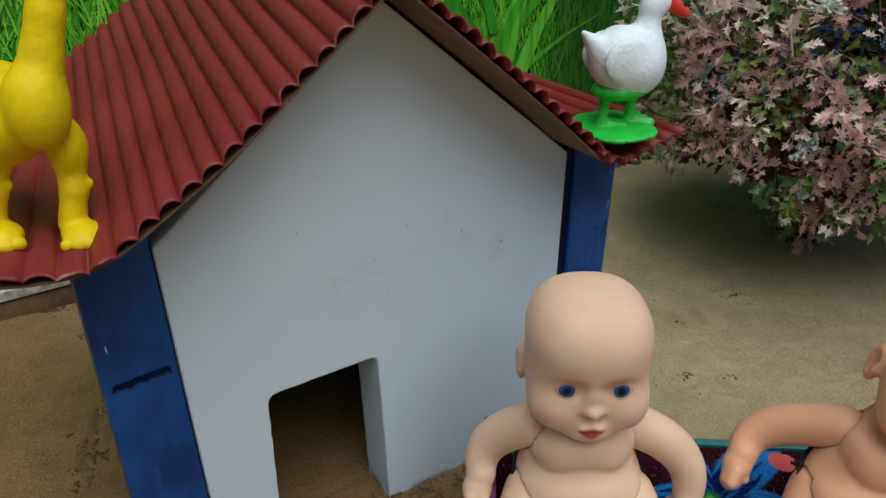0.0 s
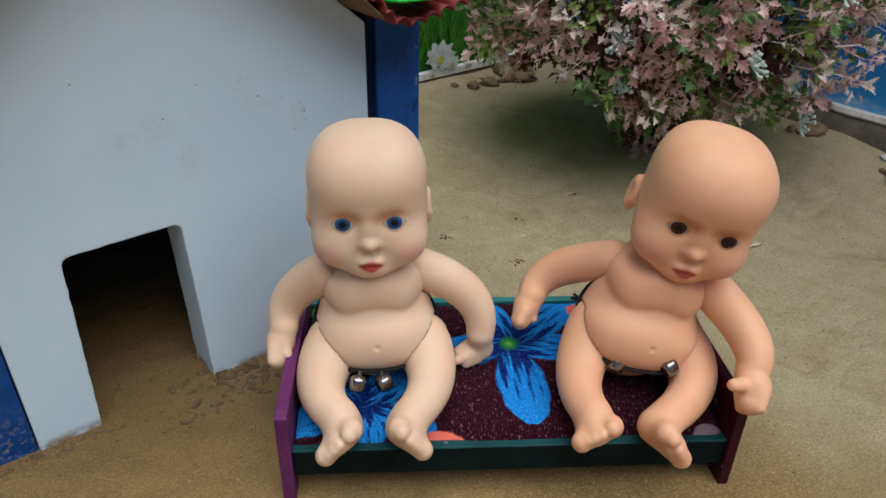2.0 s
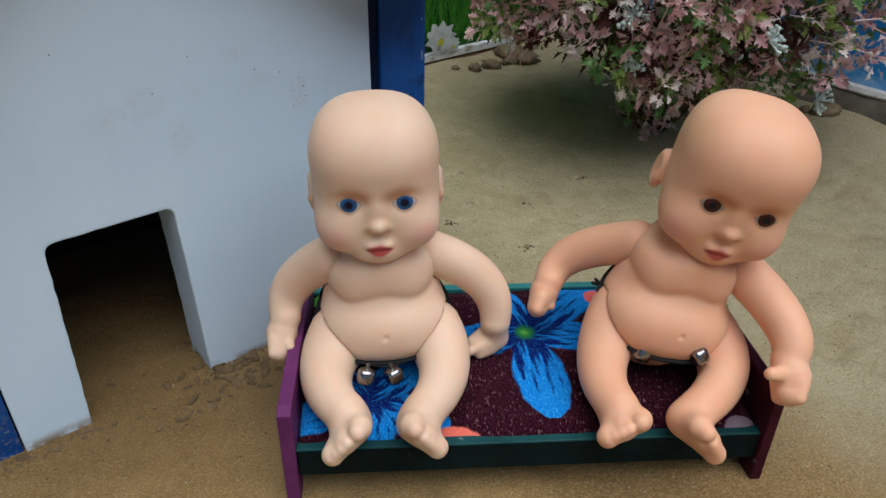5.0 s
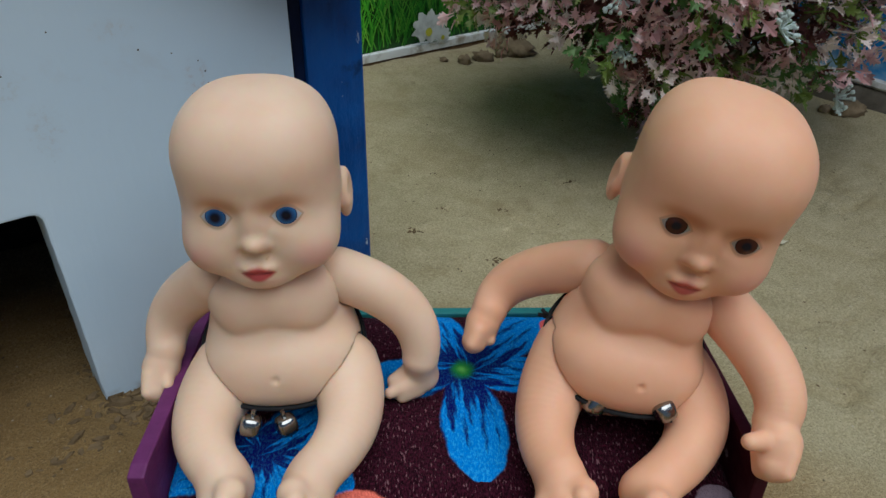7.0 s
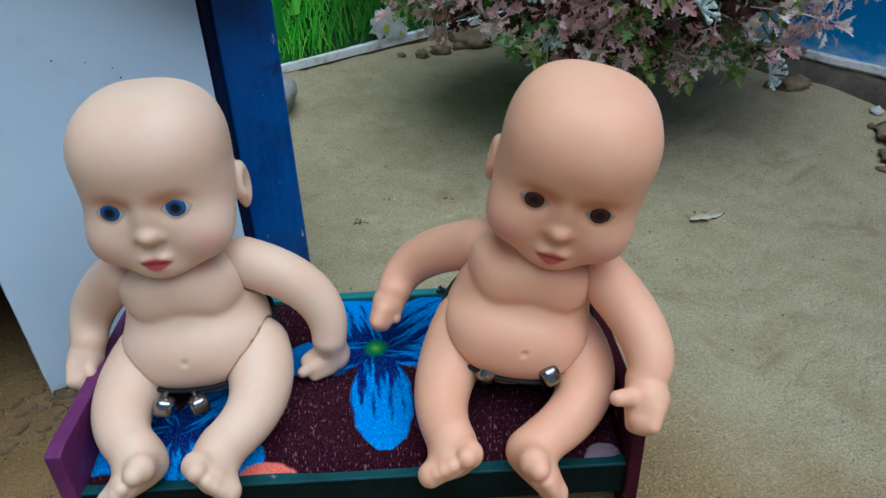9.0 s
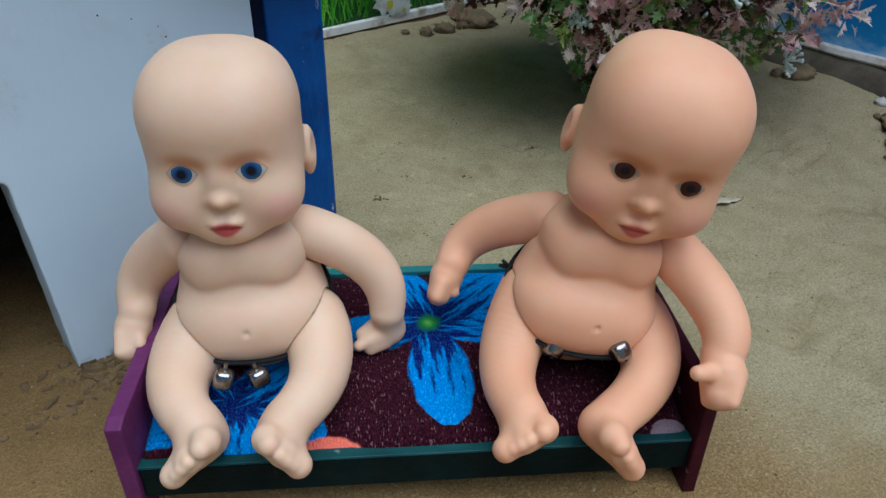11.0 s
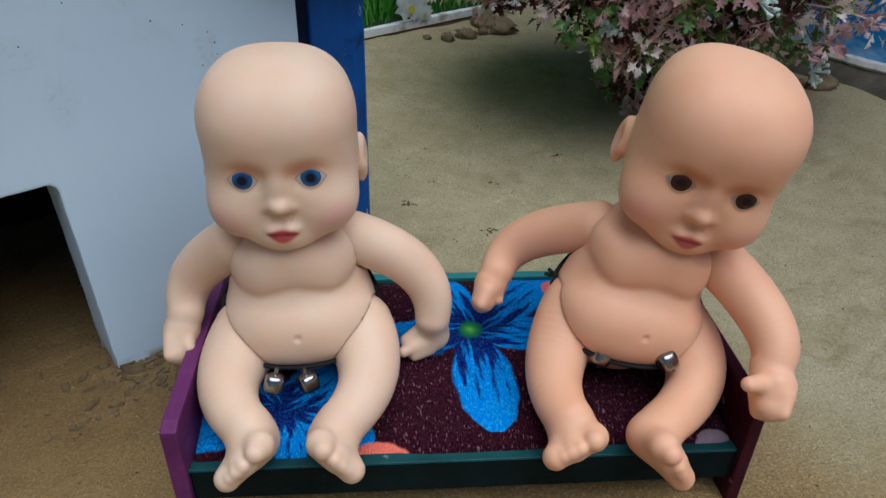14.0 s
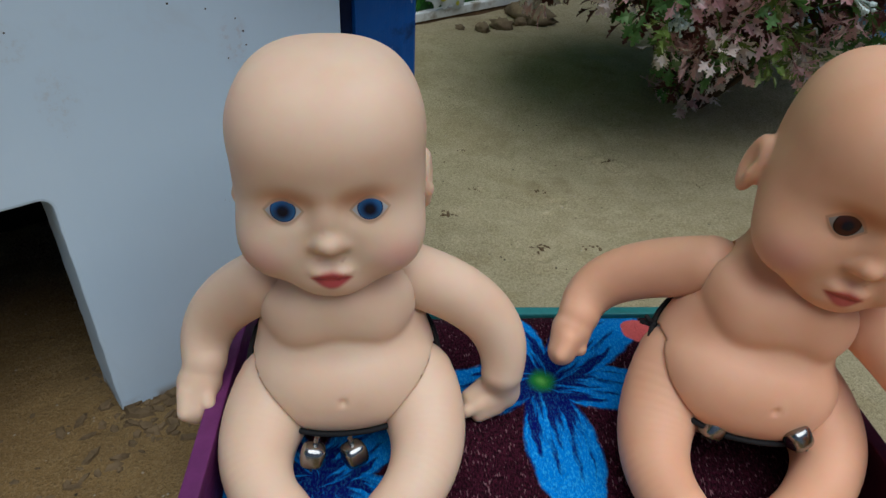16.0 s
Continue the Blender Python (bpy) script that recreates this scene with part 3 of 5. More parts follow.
# ---- the toy house: front wall turned 33 degrees ----
HOUSE = pose(-0.09, 0.217, 0.0, 0, 0, 33)  # x along the front, y to the back, z up
house = thing("toy_house", HOUSE, "white toy house with blue posts, open doorway and red corrugated roof", "toy house")
WHITE = white_wall()
BLUE = blue_paint()
NAVY = painted("near_black_blue", (0.003, 0.008, 0.03), (0.005, 0.016, 0.06), 0.45, 260, spec=0.12)
CARD = painted("brown_card", (0.14, 0.075, 0.038), (0.19, 0.105, 0.055), 0.75, 380)
RED = roof_paint()
# near-black inside: the doorway's deep shade is put into the wall colour
SHADOW_IN = painted("near_black_inside", (0.020, 0.017, 0.015), (0.03, 0.025, 0.022), 0.9, 200)


def arc_corner(cx, cz, r, a0, a1, n=4):
    return [(cx + r * math.cos(radians(a0 + (a1 - a0) * i / n)), cz + r * math.sin(radians(a0 + (a1 - a0) * i / n))) for i in range(n + 1)]


def ragged(outline, first, last, step, amount):
    """Breaks the sides between two corners into short uneven cuts."""
    out = []
    for i, (a, b) in enumerate(zip(outline, outline[1:] + outline[:1])):
        out.append(a)
        n = int(math.dist(a, b) / step)
        if first <= i <= last and n > 1:
            for k in range(1, n):
                t = k / n
                out.append((a[0] + (b[0] - a[0]) * t + random.uniform(-amount, amount), a[1] + (b[1] - a[1]) * t + random.uniform(-amount, amount)))
    return out


wall_outline = (
    [(0.0037, -0.012), (0.0283, -0.012)]
    + arc_corner(0.0336, 0.0808, 0.0035, 180, 90)
    + arc_corner(0.0742, 0.0815, 0.0035, 90, 0)
    + [(0.0812, -0.012), (0.1745, -0.012), (0.1730, 0.1565), (0.0853, 0.2262), (0.0, 0.1573)]
)
wall_outline = ragged(wall_outline, 1, 12, 0.0036, 0.00018)
part("front_wall", slab(wall_outline, 0.0, 0.022, 0.0010), WHITE, house, "white emulsioned front wall with grey stains")
part("corner_post", slab([(-0.0240, -0.012), (0.0031, -0.012), (-0.0006, 0.166), (-0.0245, 0.166)], 0.001, 0.020, 0.0012), BLUE, house, "scuffed blue painted corner post")
part("corner_post", box_bm((0.1792, 0.001, -0.012), (0.2045, 0.020, 0.160), 0.0012), BLUE, house, "scuffed blue painted corner post")
part("dark_batten", box_bm((0.1747, 0.0025, -0.012), (0.1791, 0.018, 0.160), 0.0006), NAVY, house)
score = random.Random(8)
top_cut = [(-0.0212 + 0.00138 * i, 0.1098 + 0.00012 * i + score.uniform(0.0, 0.0007) - (0.0006 if i in (0, 14) else 0)) for i in range(15)]
low_cut = [(x, z - score.uniform(0.0016, 0.0026)) for x, z in top_cut]
# raised dark slab for the cut slot; the slot's shade is its colour
part("groove", slab(top_cut + low_cut[::-1], 0.0003, 0.003, 0), NAVY, house, "dark strip across the blue post, in place of a shaded groove")
part("side_wall", box_bm((-0.0205, 0.021, -0.012), (-0.0005, 0.1475, 0.166), 0.001), BLUE, house)
part("side_wall", box_bm((0.184, 0.021, -0.012), (0.2035, 0.1475, 0.158), 0.001), BLUE, house)
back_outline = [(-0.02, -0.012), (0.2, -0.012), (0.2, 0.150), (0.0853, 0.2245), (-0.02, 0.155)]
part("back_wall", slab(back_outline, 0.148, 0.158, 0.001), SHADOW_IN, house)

ROOF = [(-0.066, 0.1775), (-0.0407, 0.1726), (-0.0247, 0.1692), (-0.0170, 0.1708), (0.0193, 0.1937), (0.0572, 0.2240), (0.0758, 0.2385),
        (0.1156, 0.2076), (0.1546, 0.1761), (0.1690, 0.1630), (0.1790, 0.1610), (0.2103, 0.1672)]


def along(profile, step):
    """Points and normals every step along a bent line, with the corners eased."""
    pts = [Vector((x, z)) for x, z in profile]
    seg = [(b - a).length for a, b in zip(pts, pts[1:])]
    total = sum(seg)
    raw = []
    for i in range(int(total / step) + 1):
        d, k = i * step, 0
        while k < len(seg) - 1 and d > seg[k]:
            d -= seg[k]
            k += 1
        raw.append(pts[k].lerp(pts[k + 1], min(1.0, d / seg[k])))
    out = []
    for i, p in enumerate(raw):
        a, b = raw[max(0, i - 8)], raw[min(len(raw) - 1, i + 8)]
        q = sum((raw[min(len(raw) - 1, max(0, i + j))] for j in (-3, -2, -1, 0, 1, 2, 3)), Vector((0, 0))) / 7 if 3 <= i < len(raw) - 3 else p
        t = (b - a).normalized()
        out.append((q, Vector((-t.y, t.x))))
    return out, total


def corrugated(name, profile, front, back, pitch, amp, thick, material, parent, label, phase=0.0, skew=0.0):
    """A fluted sheet: flutes run from front to back, the ends stay open."""
    line, total = along(profile, pitch / 24)
    rows = 96 if skew else 24
    verts, faces = [], []
    n = len(line)
    for j in range(rows + 1):
        y0 = front + (back - front) * j / rows
        for side in (0, 1):
            for i, (p, nm) in enumerate(line):
                d = i * pitch / 24
                wob = 0.30 * noise.noise(Vector((d * 40, y0 * 14, 2.0)))
                a = 2 * math.pi * (d - skew * (y0 - front)) / pitch + wob + phase
                low = ramp01(d, 0.030, 0.062) if skew else 1.0
                h = amp * (0.5 + 0.5 * low) * (2.0 * abs(math.sin(a / 2)) ** 0.42 - 1.0) * (1 + 0.12 * noise.noise(Vector((d * 90, y0 * 12, 5))))
                h += 0.0008 * noise.noise(Vector((d * 45, y0 * 12, 9)))
                q = p + nm * (h + (0 if side else -thick))
                y = y0 + (0.0022 * noise.noise(Vector((d * 190, 1, 1))) if j in (0, rows) else 0)
                verts.append((q.x, y, q.y))
    idx = lambda j, s, i: (j * 2 + s) * n + i
    for j in range(rows):
        for i in range(n - 1):
            faces.append((idx(j, 1, i), idx(j, 1, i + 1), idx(j + 1, 1, i + 1), idx(j + 1, 1, i)))
            faces.append((idx(j, 0, i), idx(j + 1, 0, i), idx(j + 1, 0, i + 1), idx(j, 0, i + 1)))
        for i in (0, n - 1):
            faces.append((idx(j, 0, i), idx(j, 1, i), idx(j + 1, 1, i), idx(j + 1, 0, i)))
    for j in (0, rows):
        for i in range(n - 1):
            faces.append((idx(j, 0, i), idx(j, 0, i + 1), idx(j, 1, i + 1), idx(j, 1, i)))
    return mesh_object(name, verts, faces, material, parent, label, smooth=True)


k = 6
corrugated("roof_slope", ROOF[:k + 1], -0.030, 0.168, 0.0076, 0.0018, 0.0007, RED, house, "red painted corrugated card roof slope", 0.0, 0.155)
corrugated("roof_slope", ROOF[k:], -0.030, 0.168, 0.0076, 0.0019, 0.0007, RED, house, "red painted corrugated card roof slope", 1.0)
# flat card under the flutes
def strip(profile, drop, thick, lo, hi):
    line, total = along(profile, 0.004)
    verts, faces = [], []
    for p, nm in line:
        for y in (lo, hi):
            for d in (drop, drop + thick):
                verts.append((p.x - nm.x * d, y, p.y - nm.y * d))
    for i in range(len(line) - 1):
        a, b = i * 4, i * 4 + 4
        faces += [(a, b, b + 2, a + 2), (a + 1, a + 3, b + 3, b + 1), (a, a + 1, b + 1, b), (a + 2, b + 2, b + 3, a + 3)]
    faces += [(0, 2, 3, 1), (len(verts) - 4, len(verts) - 3, len(verts) - 1, len(verts) - 2)]
    return verts, faces


for prof, lip in ((ROOF[:k + 1], -0.0285), (ROOF[k:10], -0.0280)):
    v, f = strip(prof, 0.0021, 0.0007, lip, 0.166)
    mesh_object("roof_board", v, f, CARD, house, "bare brown card under the roof")

# ---- the toy bed ----
BED = pose(0.0200, 0.1803, 0.0, 0, 0, -2.6)
bed = thing("toy_bed", BED, "small wooden toy bed with purple ends and dark green rails", "toy bed")
PURPLE = painted("purple_paint", (0.115, 0.020, 0.098), (0.19, 0.038, 0.160), 0.6, 420, (0.30, 0.16, 0.28), 0.6, 0.25)
GREEN = painted("dark_green_paint", (0.0015, 0.008, 0.009), (0.003, 0.015, 0.016), 0.5, 300, (0.03, 0.06, 0.06), 0.5, 0.10)
TEAL = painted("teal_paint", (0.015, 0.17, 0.17), (0.03, 0.23, 0.22), 0.55, 300)
EDGE = painted("dark_teal_paint", (0.006, 0.045, 0.050), (0.012, 0.080, 0.082), 0.5, 300, (0.12, 0.2, 0.19), 0.5, 0.2)
MAROON = painted("maroon_paint", (0.040, 0.005, 0.012), (0.062, 0.009, 0.020), 0.5, 320, (0.28, 0.22, 0.26), 0.5, 0.12)
BED_L, BED_D = 0.1742, 0.090


def end_board(x, foot, thick):
    out = [(0.0, foot), (0.0, 0.0455), (0.004, 0.0468), (BED_D - 0.006, 0.0468), (BED_D, 0.044), (BED_D, foot), (BED_D - 0.008, foot), (BED_D - 0.012, 0.009), (0.012, 0.009), (0.008, foot)]
    bm = slab(out, 0.0, thick, 0.0006, wave=0.0002)
    bmesh.ops.rotate(bm, cent=(0, 0, 0), matrix=Matrix.Rotation(radians(90), 3, "Z"), verts=bm.verts[:])
    bmesh.ops.translate(bm, vec=(x, 0, 0), verts=bm.verts[:])
    return bm


part("end_board", end_board(0.0021, 0.0, 0.0048), PURPLE, bed, "purple painted end board")
part("end_board", end_board(BED_L, 0.0025, 0.0042), MAROON, bed, "dark maroon painted end board with white scuffs")
part("front_rail", box_bm((0.0022, 0.002, 0.0150), (BED_L - 0.0043, 0.006, 0.0268), 0.0006, rough=0.0001), GREEN, bed, "dark green front rail")
# scuffed teal; light on the rail's top is put into this paler strip
part("rail_edge", box_bm((0.0022, 0.0018, 0.0269), (BED_L - 0.0043, 0.0062, 0.0276), 0.0004, rough=0.00015), EDGE, bed, "worn teal upper edge of the rail, tinted lighter where lit")
part("back_rail", box_bm((0.0022, BED_D - 0.006, 0.0150), (BED_L - 0.0043, BED_D - 0.002, 0.0385), 0.0006), TEAL, bed, "teal green back rail")
part("base_board", box_bm((0.0022, 0.0062, 0.0165), (BED_L - 0.0043, BED_D - 0.0062, 0.0205), 0.0004), GREEN, bed)


def build_mattress():
    bx, by = (0.0028, BED_L - 0.0050), (0.0050, BED_D - 0.0065)
    nx, ny = 90, 46
    verts, faces = [], []
    for j in range(ny + 1):
        for i in range(nx + 1):
            u, v = i / nx, j / ny
            x, y = bx[0] + (bx[1] - bx[0]) * u, by[0] + (by[1] - by[0]) * v
            edge = min(u * (bx[1] - bx[0]), (1 - u) * (bx[1] - bx[0]), v * (by[1] - by[0]), (1 - v) * (by[1] - by[0]))
            z = 0.0272 + 0.0016 * ramp01(edge, 0, 0.005) + 0.0100 * v ** 0.8 + 0.0007 * noise.noise(Vector((x * 70, y * 70, 0)))
            verts.append((x, y, z))
    w = nx + 1
    for j in range(ny):
        for i in range(nx):
            faces.append((j * w + i, j * w + i + 1, (j + 1) * w + i + 1, (j + 1) * w + i))
    rim = [i for i in range(w)] + [j * w + nx for j in range(1, ny + 1)] + [ny * w + i for i in range(nx - 1, -1, -1)] + [j * w for j in range(ny - 1, 0, -1)]
    base = len(verts)
    verts += [(verts[r][0], verts[r][1], 0.0208) for r in rim]
    m = len(rim)
    for q in range(m):
        faces.append((rim[(q + 1) % m], rim[q], base + q, base + (q + 1) % m))
    faces.append(tuple(base + q for q in range(m - 1, -1, -1)))
    fx, fy = 0.0922, 0.0562
    gx, gy = 0.0270, 0.0235
    petals = [(fx, fy, -84, 0.0455, 0.0150), (fx, fy, -8, 0.034, 0.0125), (fx, fy, 42, 0.048, 0.0150), (fx, fy, 112, 0.036, 0.0130), (fx, fy, 190, 0.036, 0.0135),
              (gx, gy, -25, 0.034, 0.0130), (gx, gy, -80, 0.026, 0.012), (gx, gy, 40, 0.03, 0.012), (gx, gy, 140, 0.028, 0.012), (gx, gy, 200, 0.03, 0.012)]
    coral = [(0.0590, 0.0030, 0.0075, 1.5, (0.75, 0.16, 0.11)), (0.1275, 0.0775, 0.0060, 1.0, (0.72, 0.13, 0.12)), (0.010, 0.080, 0.006, 1.2, (0.10, 0.42, 0.04)), (0.1655, 0.0060, 0.0042, 1.7, (0.20, 0.15, 0.18))]
    ob = mesh_object("mattress", verts, faces, plush(petals, coral, [(fx, fy, 0.0036)]), None, smooth=True)
    ob.matrix_world = BED
    tagged(ob, "maroon velvet mattress printed with blue flowers lying in the toy bed", "mattress")


build_mattress()


# ---- the baby dolls ----
def head_distance(p):
    """Head of the mould in millimetres: face towards -y, centre of the skull near 0."""
    d = d_super(p, (0, -2.0, 4.6), np.array((21.9, 22.2, 20.4)), 2.55)
    d = join(d, d_ell(p, (0, -5.2, 7.0), np.array((19.0, 18.4, 12.0))), 6)
    d = join(d, d_ell(p, (0, -4.4, -10.6), np.array((20.9, 18.2, 17.6))), 7.0)
    q = p.copy()
    q[:, 0] = np.abs(q[:, 0])
    # round cheeks and small chin
    d = join(d, d_ell(q, (10.8, -13.0, -16.0), np.array((10.4, 10.8, 9.7))), 5.5)
    d = join(d, d_ell(p, (0, -17.4, -24.2), np.array((7.8, 6.7, 4.5))), 6.5)
    # sockets under the brow, lids and eyes set into them
    d = cut(d, d_ell(q, (9.8, -27.9, -3.8), np.array((6.2, 5.0, 3.6))), 4.4)
    d = cut(d, d_ell(q, (5.4, -27.2, -5.0), np.array((2.2, 3.4, 2.4))), 3.0)
    d = join(d, d_ell(q, (9.2, -17.0, -4.7), np.array((5.0, 6.0, 4.1))), 1.0)
    # nose with wings, underside kept short
    d = join(d, d_ell(p, (0, -21.2, -8.0), np.array((2.7, 3.3, 5.0))), 3.2)
    d = join(d, d_ell(p, (0, -23.8, -11.9), np.array((3.2, 3.3, 2.5))), 2.0)
    d = join(d, d_ell(q, (3.1, -22.2, -12.7), np.array((1.9, 2.2, 1.6))), 1.3)
    # pouting mouth
    d = join(d, d_ell(p, (0, -17.6, -19.8), np.array((6.6, 5.4, 4.6))), 3.6)
    d = join(d, d_ell(q, (1.7, -22.5, -19.5), np.array((3.2, 2.9, 1.6))), 1.3)
    d = join(d, d_ell(p, (0, -22.3, -22.5), np.array((3.6, 2.8, 1.7))), 1.2)
    d = cut(d, d_ell(p, (0, -25.4, -21.0), np.array((4.4, 1.5, 0.28))), 0.5)
    ear = d_ell(q, (22.4, 3.8, -11.0), np.array((2.5, 4.8, 8.0)))
    ear = cut(ear, d_ell(q, (25.2, 2.6, -10.5), np.array((2.2, 2.8, 5.4))), 1.0)
    ear = join(ear, d_ell(q, (22.8, 0.6, -12.4), np.array((1.6, 1.4, 2.0))), 1.2)
    return join(d, ear, 1.4)


def bent(p, a, b, c, radii, n=18):
    """A plump limb along the smooth curve from a by b to c."""
    a, b, c = np.array(a), np.array(b), np.array(c)
    k = 2 * b - (a + c) / 2
    at = lambda t: a * (1 - t) ** 2 + k * 2 * t * (1 - t) + c * t * t
    r = lambda t: radii[0] * (1 - t) * (1 - 2 * t) + radii[1] * 4 * t * (1 - t) + radii[2] * t * (2 * t - 1)
    d = None
    for i in range(n):
        e = d_cone(p, at(i / n), at((i + 1) / n), r(i / n), r((i + 1) / n))
        d = e if d is None else np.minimum(d, e)
    return d


def doll(name, label, base, material, head, turn, torso, arms, legs):
    """One doll as one plain mesh. Joints in metres, from the point on which it sits."""
    rot = np.array(Euler([radians(a) for a in turn]).to_matrix())
    hv, hq = surface(head_distance, (-30, -35, -32), (30, 32, 31), 0.9)
    hv = (hv @ rot.T) * 0.001 + np.array(head)

    low, high = np.array(torso[0]), np.array(torso[1])
    up = (high - low) / np.linalg.norm(high - low)
    across = np.array((1.0, torso[2], 0.0))
    across = across - across @ up * up
    across = across / np.linalg.norm(across)
    axes = np.stack([across, np.cross(up, across), up])

    def leg(hip, knee, ankle, heel, big, small):
        """Hip, knee and ankle; then heel, big toe and small toe."""
        heel, big, small = np.array(heel), np.array(big), np.array(small)
        ahead = (big + small) / 2 - heel
        ahead = ahead / np.linalg.norm(ahead)

        def f(p):
            d = bent(p, hip, knee, ankle, (0.0122, 0.0093, 0.0072))
            foot = join(d_cone(p, heel, big - ahead * 0.0042, 0.0055, 0.0043), d_cone(p, heel, small - ahead * 0.0040, 0.0054, 0.0038), 0.004)
            foot = join(foot, d_cone(p, heel, (big + small) / 2 - ahead * 0.0036, 0.0056, 0.0040), 0.003)
            d = join(d, foot, 0.0042)
            for r, t, back in ((0.0030, 0.0, 0.0004), (0.0022, 0.37, 0.0), (0.0021, 0.58, 0.0002), (0.0020, 0.79, 0.0008), (0.0019, 1.0, 0.0018)):
                tip = big + (small - big) * t - ahead * back
                d = join(d, d_cone(p, tip - ahead * 0.0045, tip - ahead * 0.0003, r * 0.85, r), 0.0009)
            return d

        pts = np.array([hip, knee, ankle, heel, big, small])
        return f, pts.min(0) - 0.0165, pts.max(0) + 0.0165

    def arm(pts):
        """Shoulder, elbow, wrist, heel of the hand, finger tips, thumb tip; then the size of the fist."""
        fist = pts[6]
        a, b, c, h, tip, thumb = [np.array(q) for q in pts[:6]]
        ahead = (tip - h) / np.linalg.norm(tip - h)
        side = thumb - h - (thumb - h) @ ahead * ahead
        side = side / np.linalg.norm(side)
        third = np.cross(ahead, side)

        def f(p):
            d = bent(p, a, b, c, (0.0083, 0.0076, 0.0058))
            palm = d_cone(p, h, tip, fist, fist * 0.74)
            for i in (-1.5, -0.5, 0.5, 1.5):
                palm = join(palm, d_cone(p, (h + tip) / 2 + third * i * fist * 0.40, tip + ahead * fist * 0.30 + third * i * fist * 0.36, fist * 0.45, fist * 0.36), 0.0014)
            d = join(d, join(d_cone(p, c, h, 0.0054, fist * 0.95), palm, 0.001), 0.0008)
            return join(d, d_cone(p, h + side * fist * 0.4, thumb, fist * 0.50, fist * 0.34), 0.0008)

        lo = np.min([a, b, c, h, tip, thumb], axis=0) - 0.013
        hi = np.max([a, b, c, h, tip, thumb], axis=0) + 0.013
        return f, lo, hi

    limbs = [arm(q) for q in arms] + [leg(*q) for q in legs]

    def body(p):
        d = d_ell(p, (0, 0.002, 0.018), np.array((0.0222, 0.0180, 0.0310)))
        d = join(d, d_ell(p, (0, 0.0035, 0.000), np.array((0.0195, 0.0150, 0.0125))), 0.006)
        d = join(d, d_super(p, (0, -0.0026, 0.0112), np.array((0.0246, 0.0206, 0.0146)), 2.3), 0.0030)
        # the breast ends in an M-shaped fold over the belly
        ax = np.abs(p[:, 0])
        q = p.copy()
        q[:, 2] = p[:, 2] + 0.0026 * np.exp(-((ax - 0.0125) / 0.0060) ** 2) - 0.0008 * np.exp(-(ax / 0.004) ** 2)
        chest = d_super(q, (0, 0.0002, 0.0340), np.array((0.0207, 0.0172, 0.0130)), 2.35)
        chest = join(chest, d_ell(p, (0, 0.0020, 0.0490), np.array((0.0130, 0.0105, 0.0110))), 0.008)
        d = join(d, chest, 0.0009)
        return cut(d, np.linalg.norm(p - np.array((0, -0.0232, 0.0144)), axis=1) - 0.0009, 0.0010)

    def trunk(w):
        d = body((w - low) @ axes.T)
        # the joints of the limbs leave a narrow gap
        for f, lo, hi in limbs:
            d = cut(d, f(w) - 0.0004, 0.0007)
        return d

    def waist(w):
        return body((w - low) @ axes.T)

    pieces = [(hv, hq), surface(trunk, low - (0.03, 0.03, 0.018), high + (0.03, 0.03, 0.032), 0.0007)] + [surface(f, lo, hi, 0.0007) for f, lo, hi in limbs]
    ob = moulded(name, pieces, material, [1] + [0] * (len(pieces) - 1))
    ob.matrix_world = pose(*base)
    tagged(ob, label, "doll", "baby dolls on the toy bed")
    # where a cord lies round the waist
    a = np.arange(72) * 2 * math.pi / 72
    way = np.stack([np.cos(a), np.sin(a), 0.52 * np.sin(a)], 1)
    c = low + up * torso[3]
    near, far = np.full(72, 0.004), np.full(72, 0.045)
    for _ in range(22):
        mid = (near + far) / 2
        out = waist(c + way * mid[:, None]) > 0
        far, near = np.where(out, mid, far), np.where(out, near, mid)
    return [Vector(base) + Vector(q) for q in c + way * (far + 0.0007)[:, None]]


def rel(base, *pts):
    return [tuple(p[i] - base[i] for i in range(3)) for p in pts]


B1 = (0.0555, 0.2260, 0.0285)
T1 = (0, -1.4, -0.8)
R1 = Euler([radians(a) for a in T1]).to_matrix()
H1 = tuple(Vector((0.0537, 0.2066, 0.1100)) - R1 @ Vector((0.0, -0.0240, -0.0040)))
FACE_A = ((0.745, 0.540, 0.385), (0.70, 0.455, 0.300), ((0.008, 0.03, 0.10), (0.03, 0.13, 0.31), (0.008, 0.022, 0.07), 0.0, (0.46, 0.48, 0.50)),
              (9.15, -4.6), -21.0, (15.0, -17.0), (0.46, 0.075, 0.075), [radians(a) for a in T1], rel(B1, H1)[0], 0.60)
skin_a = [skin("pale_vinyl_body", *FACE_A, 0.28), skin("pale_vinyl_head", *FACE_A, 0.35)]
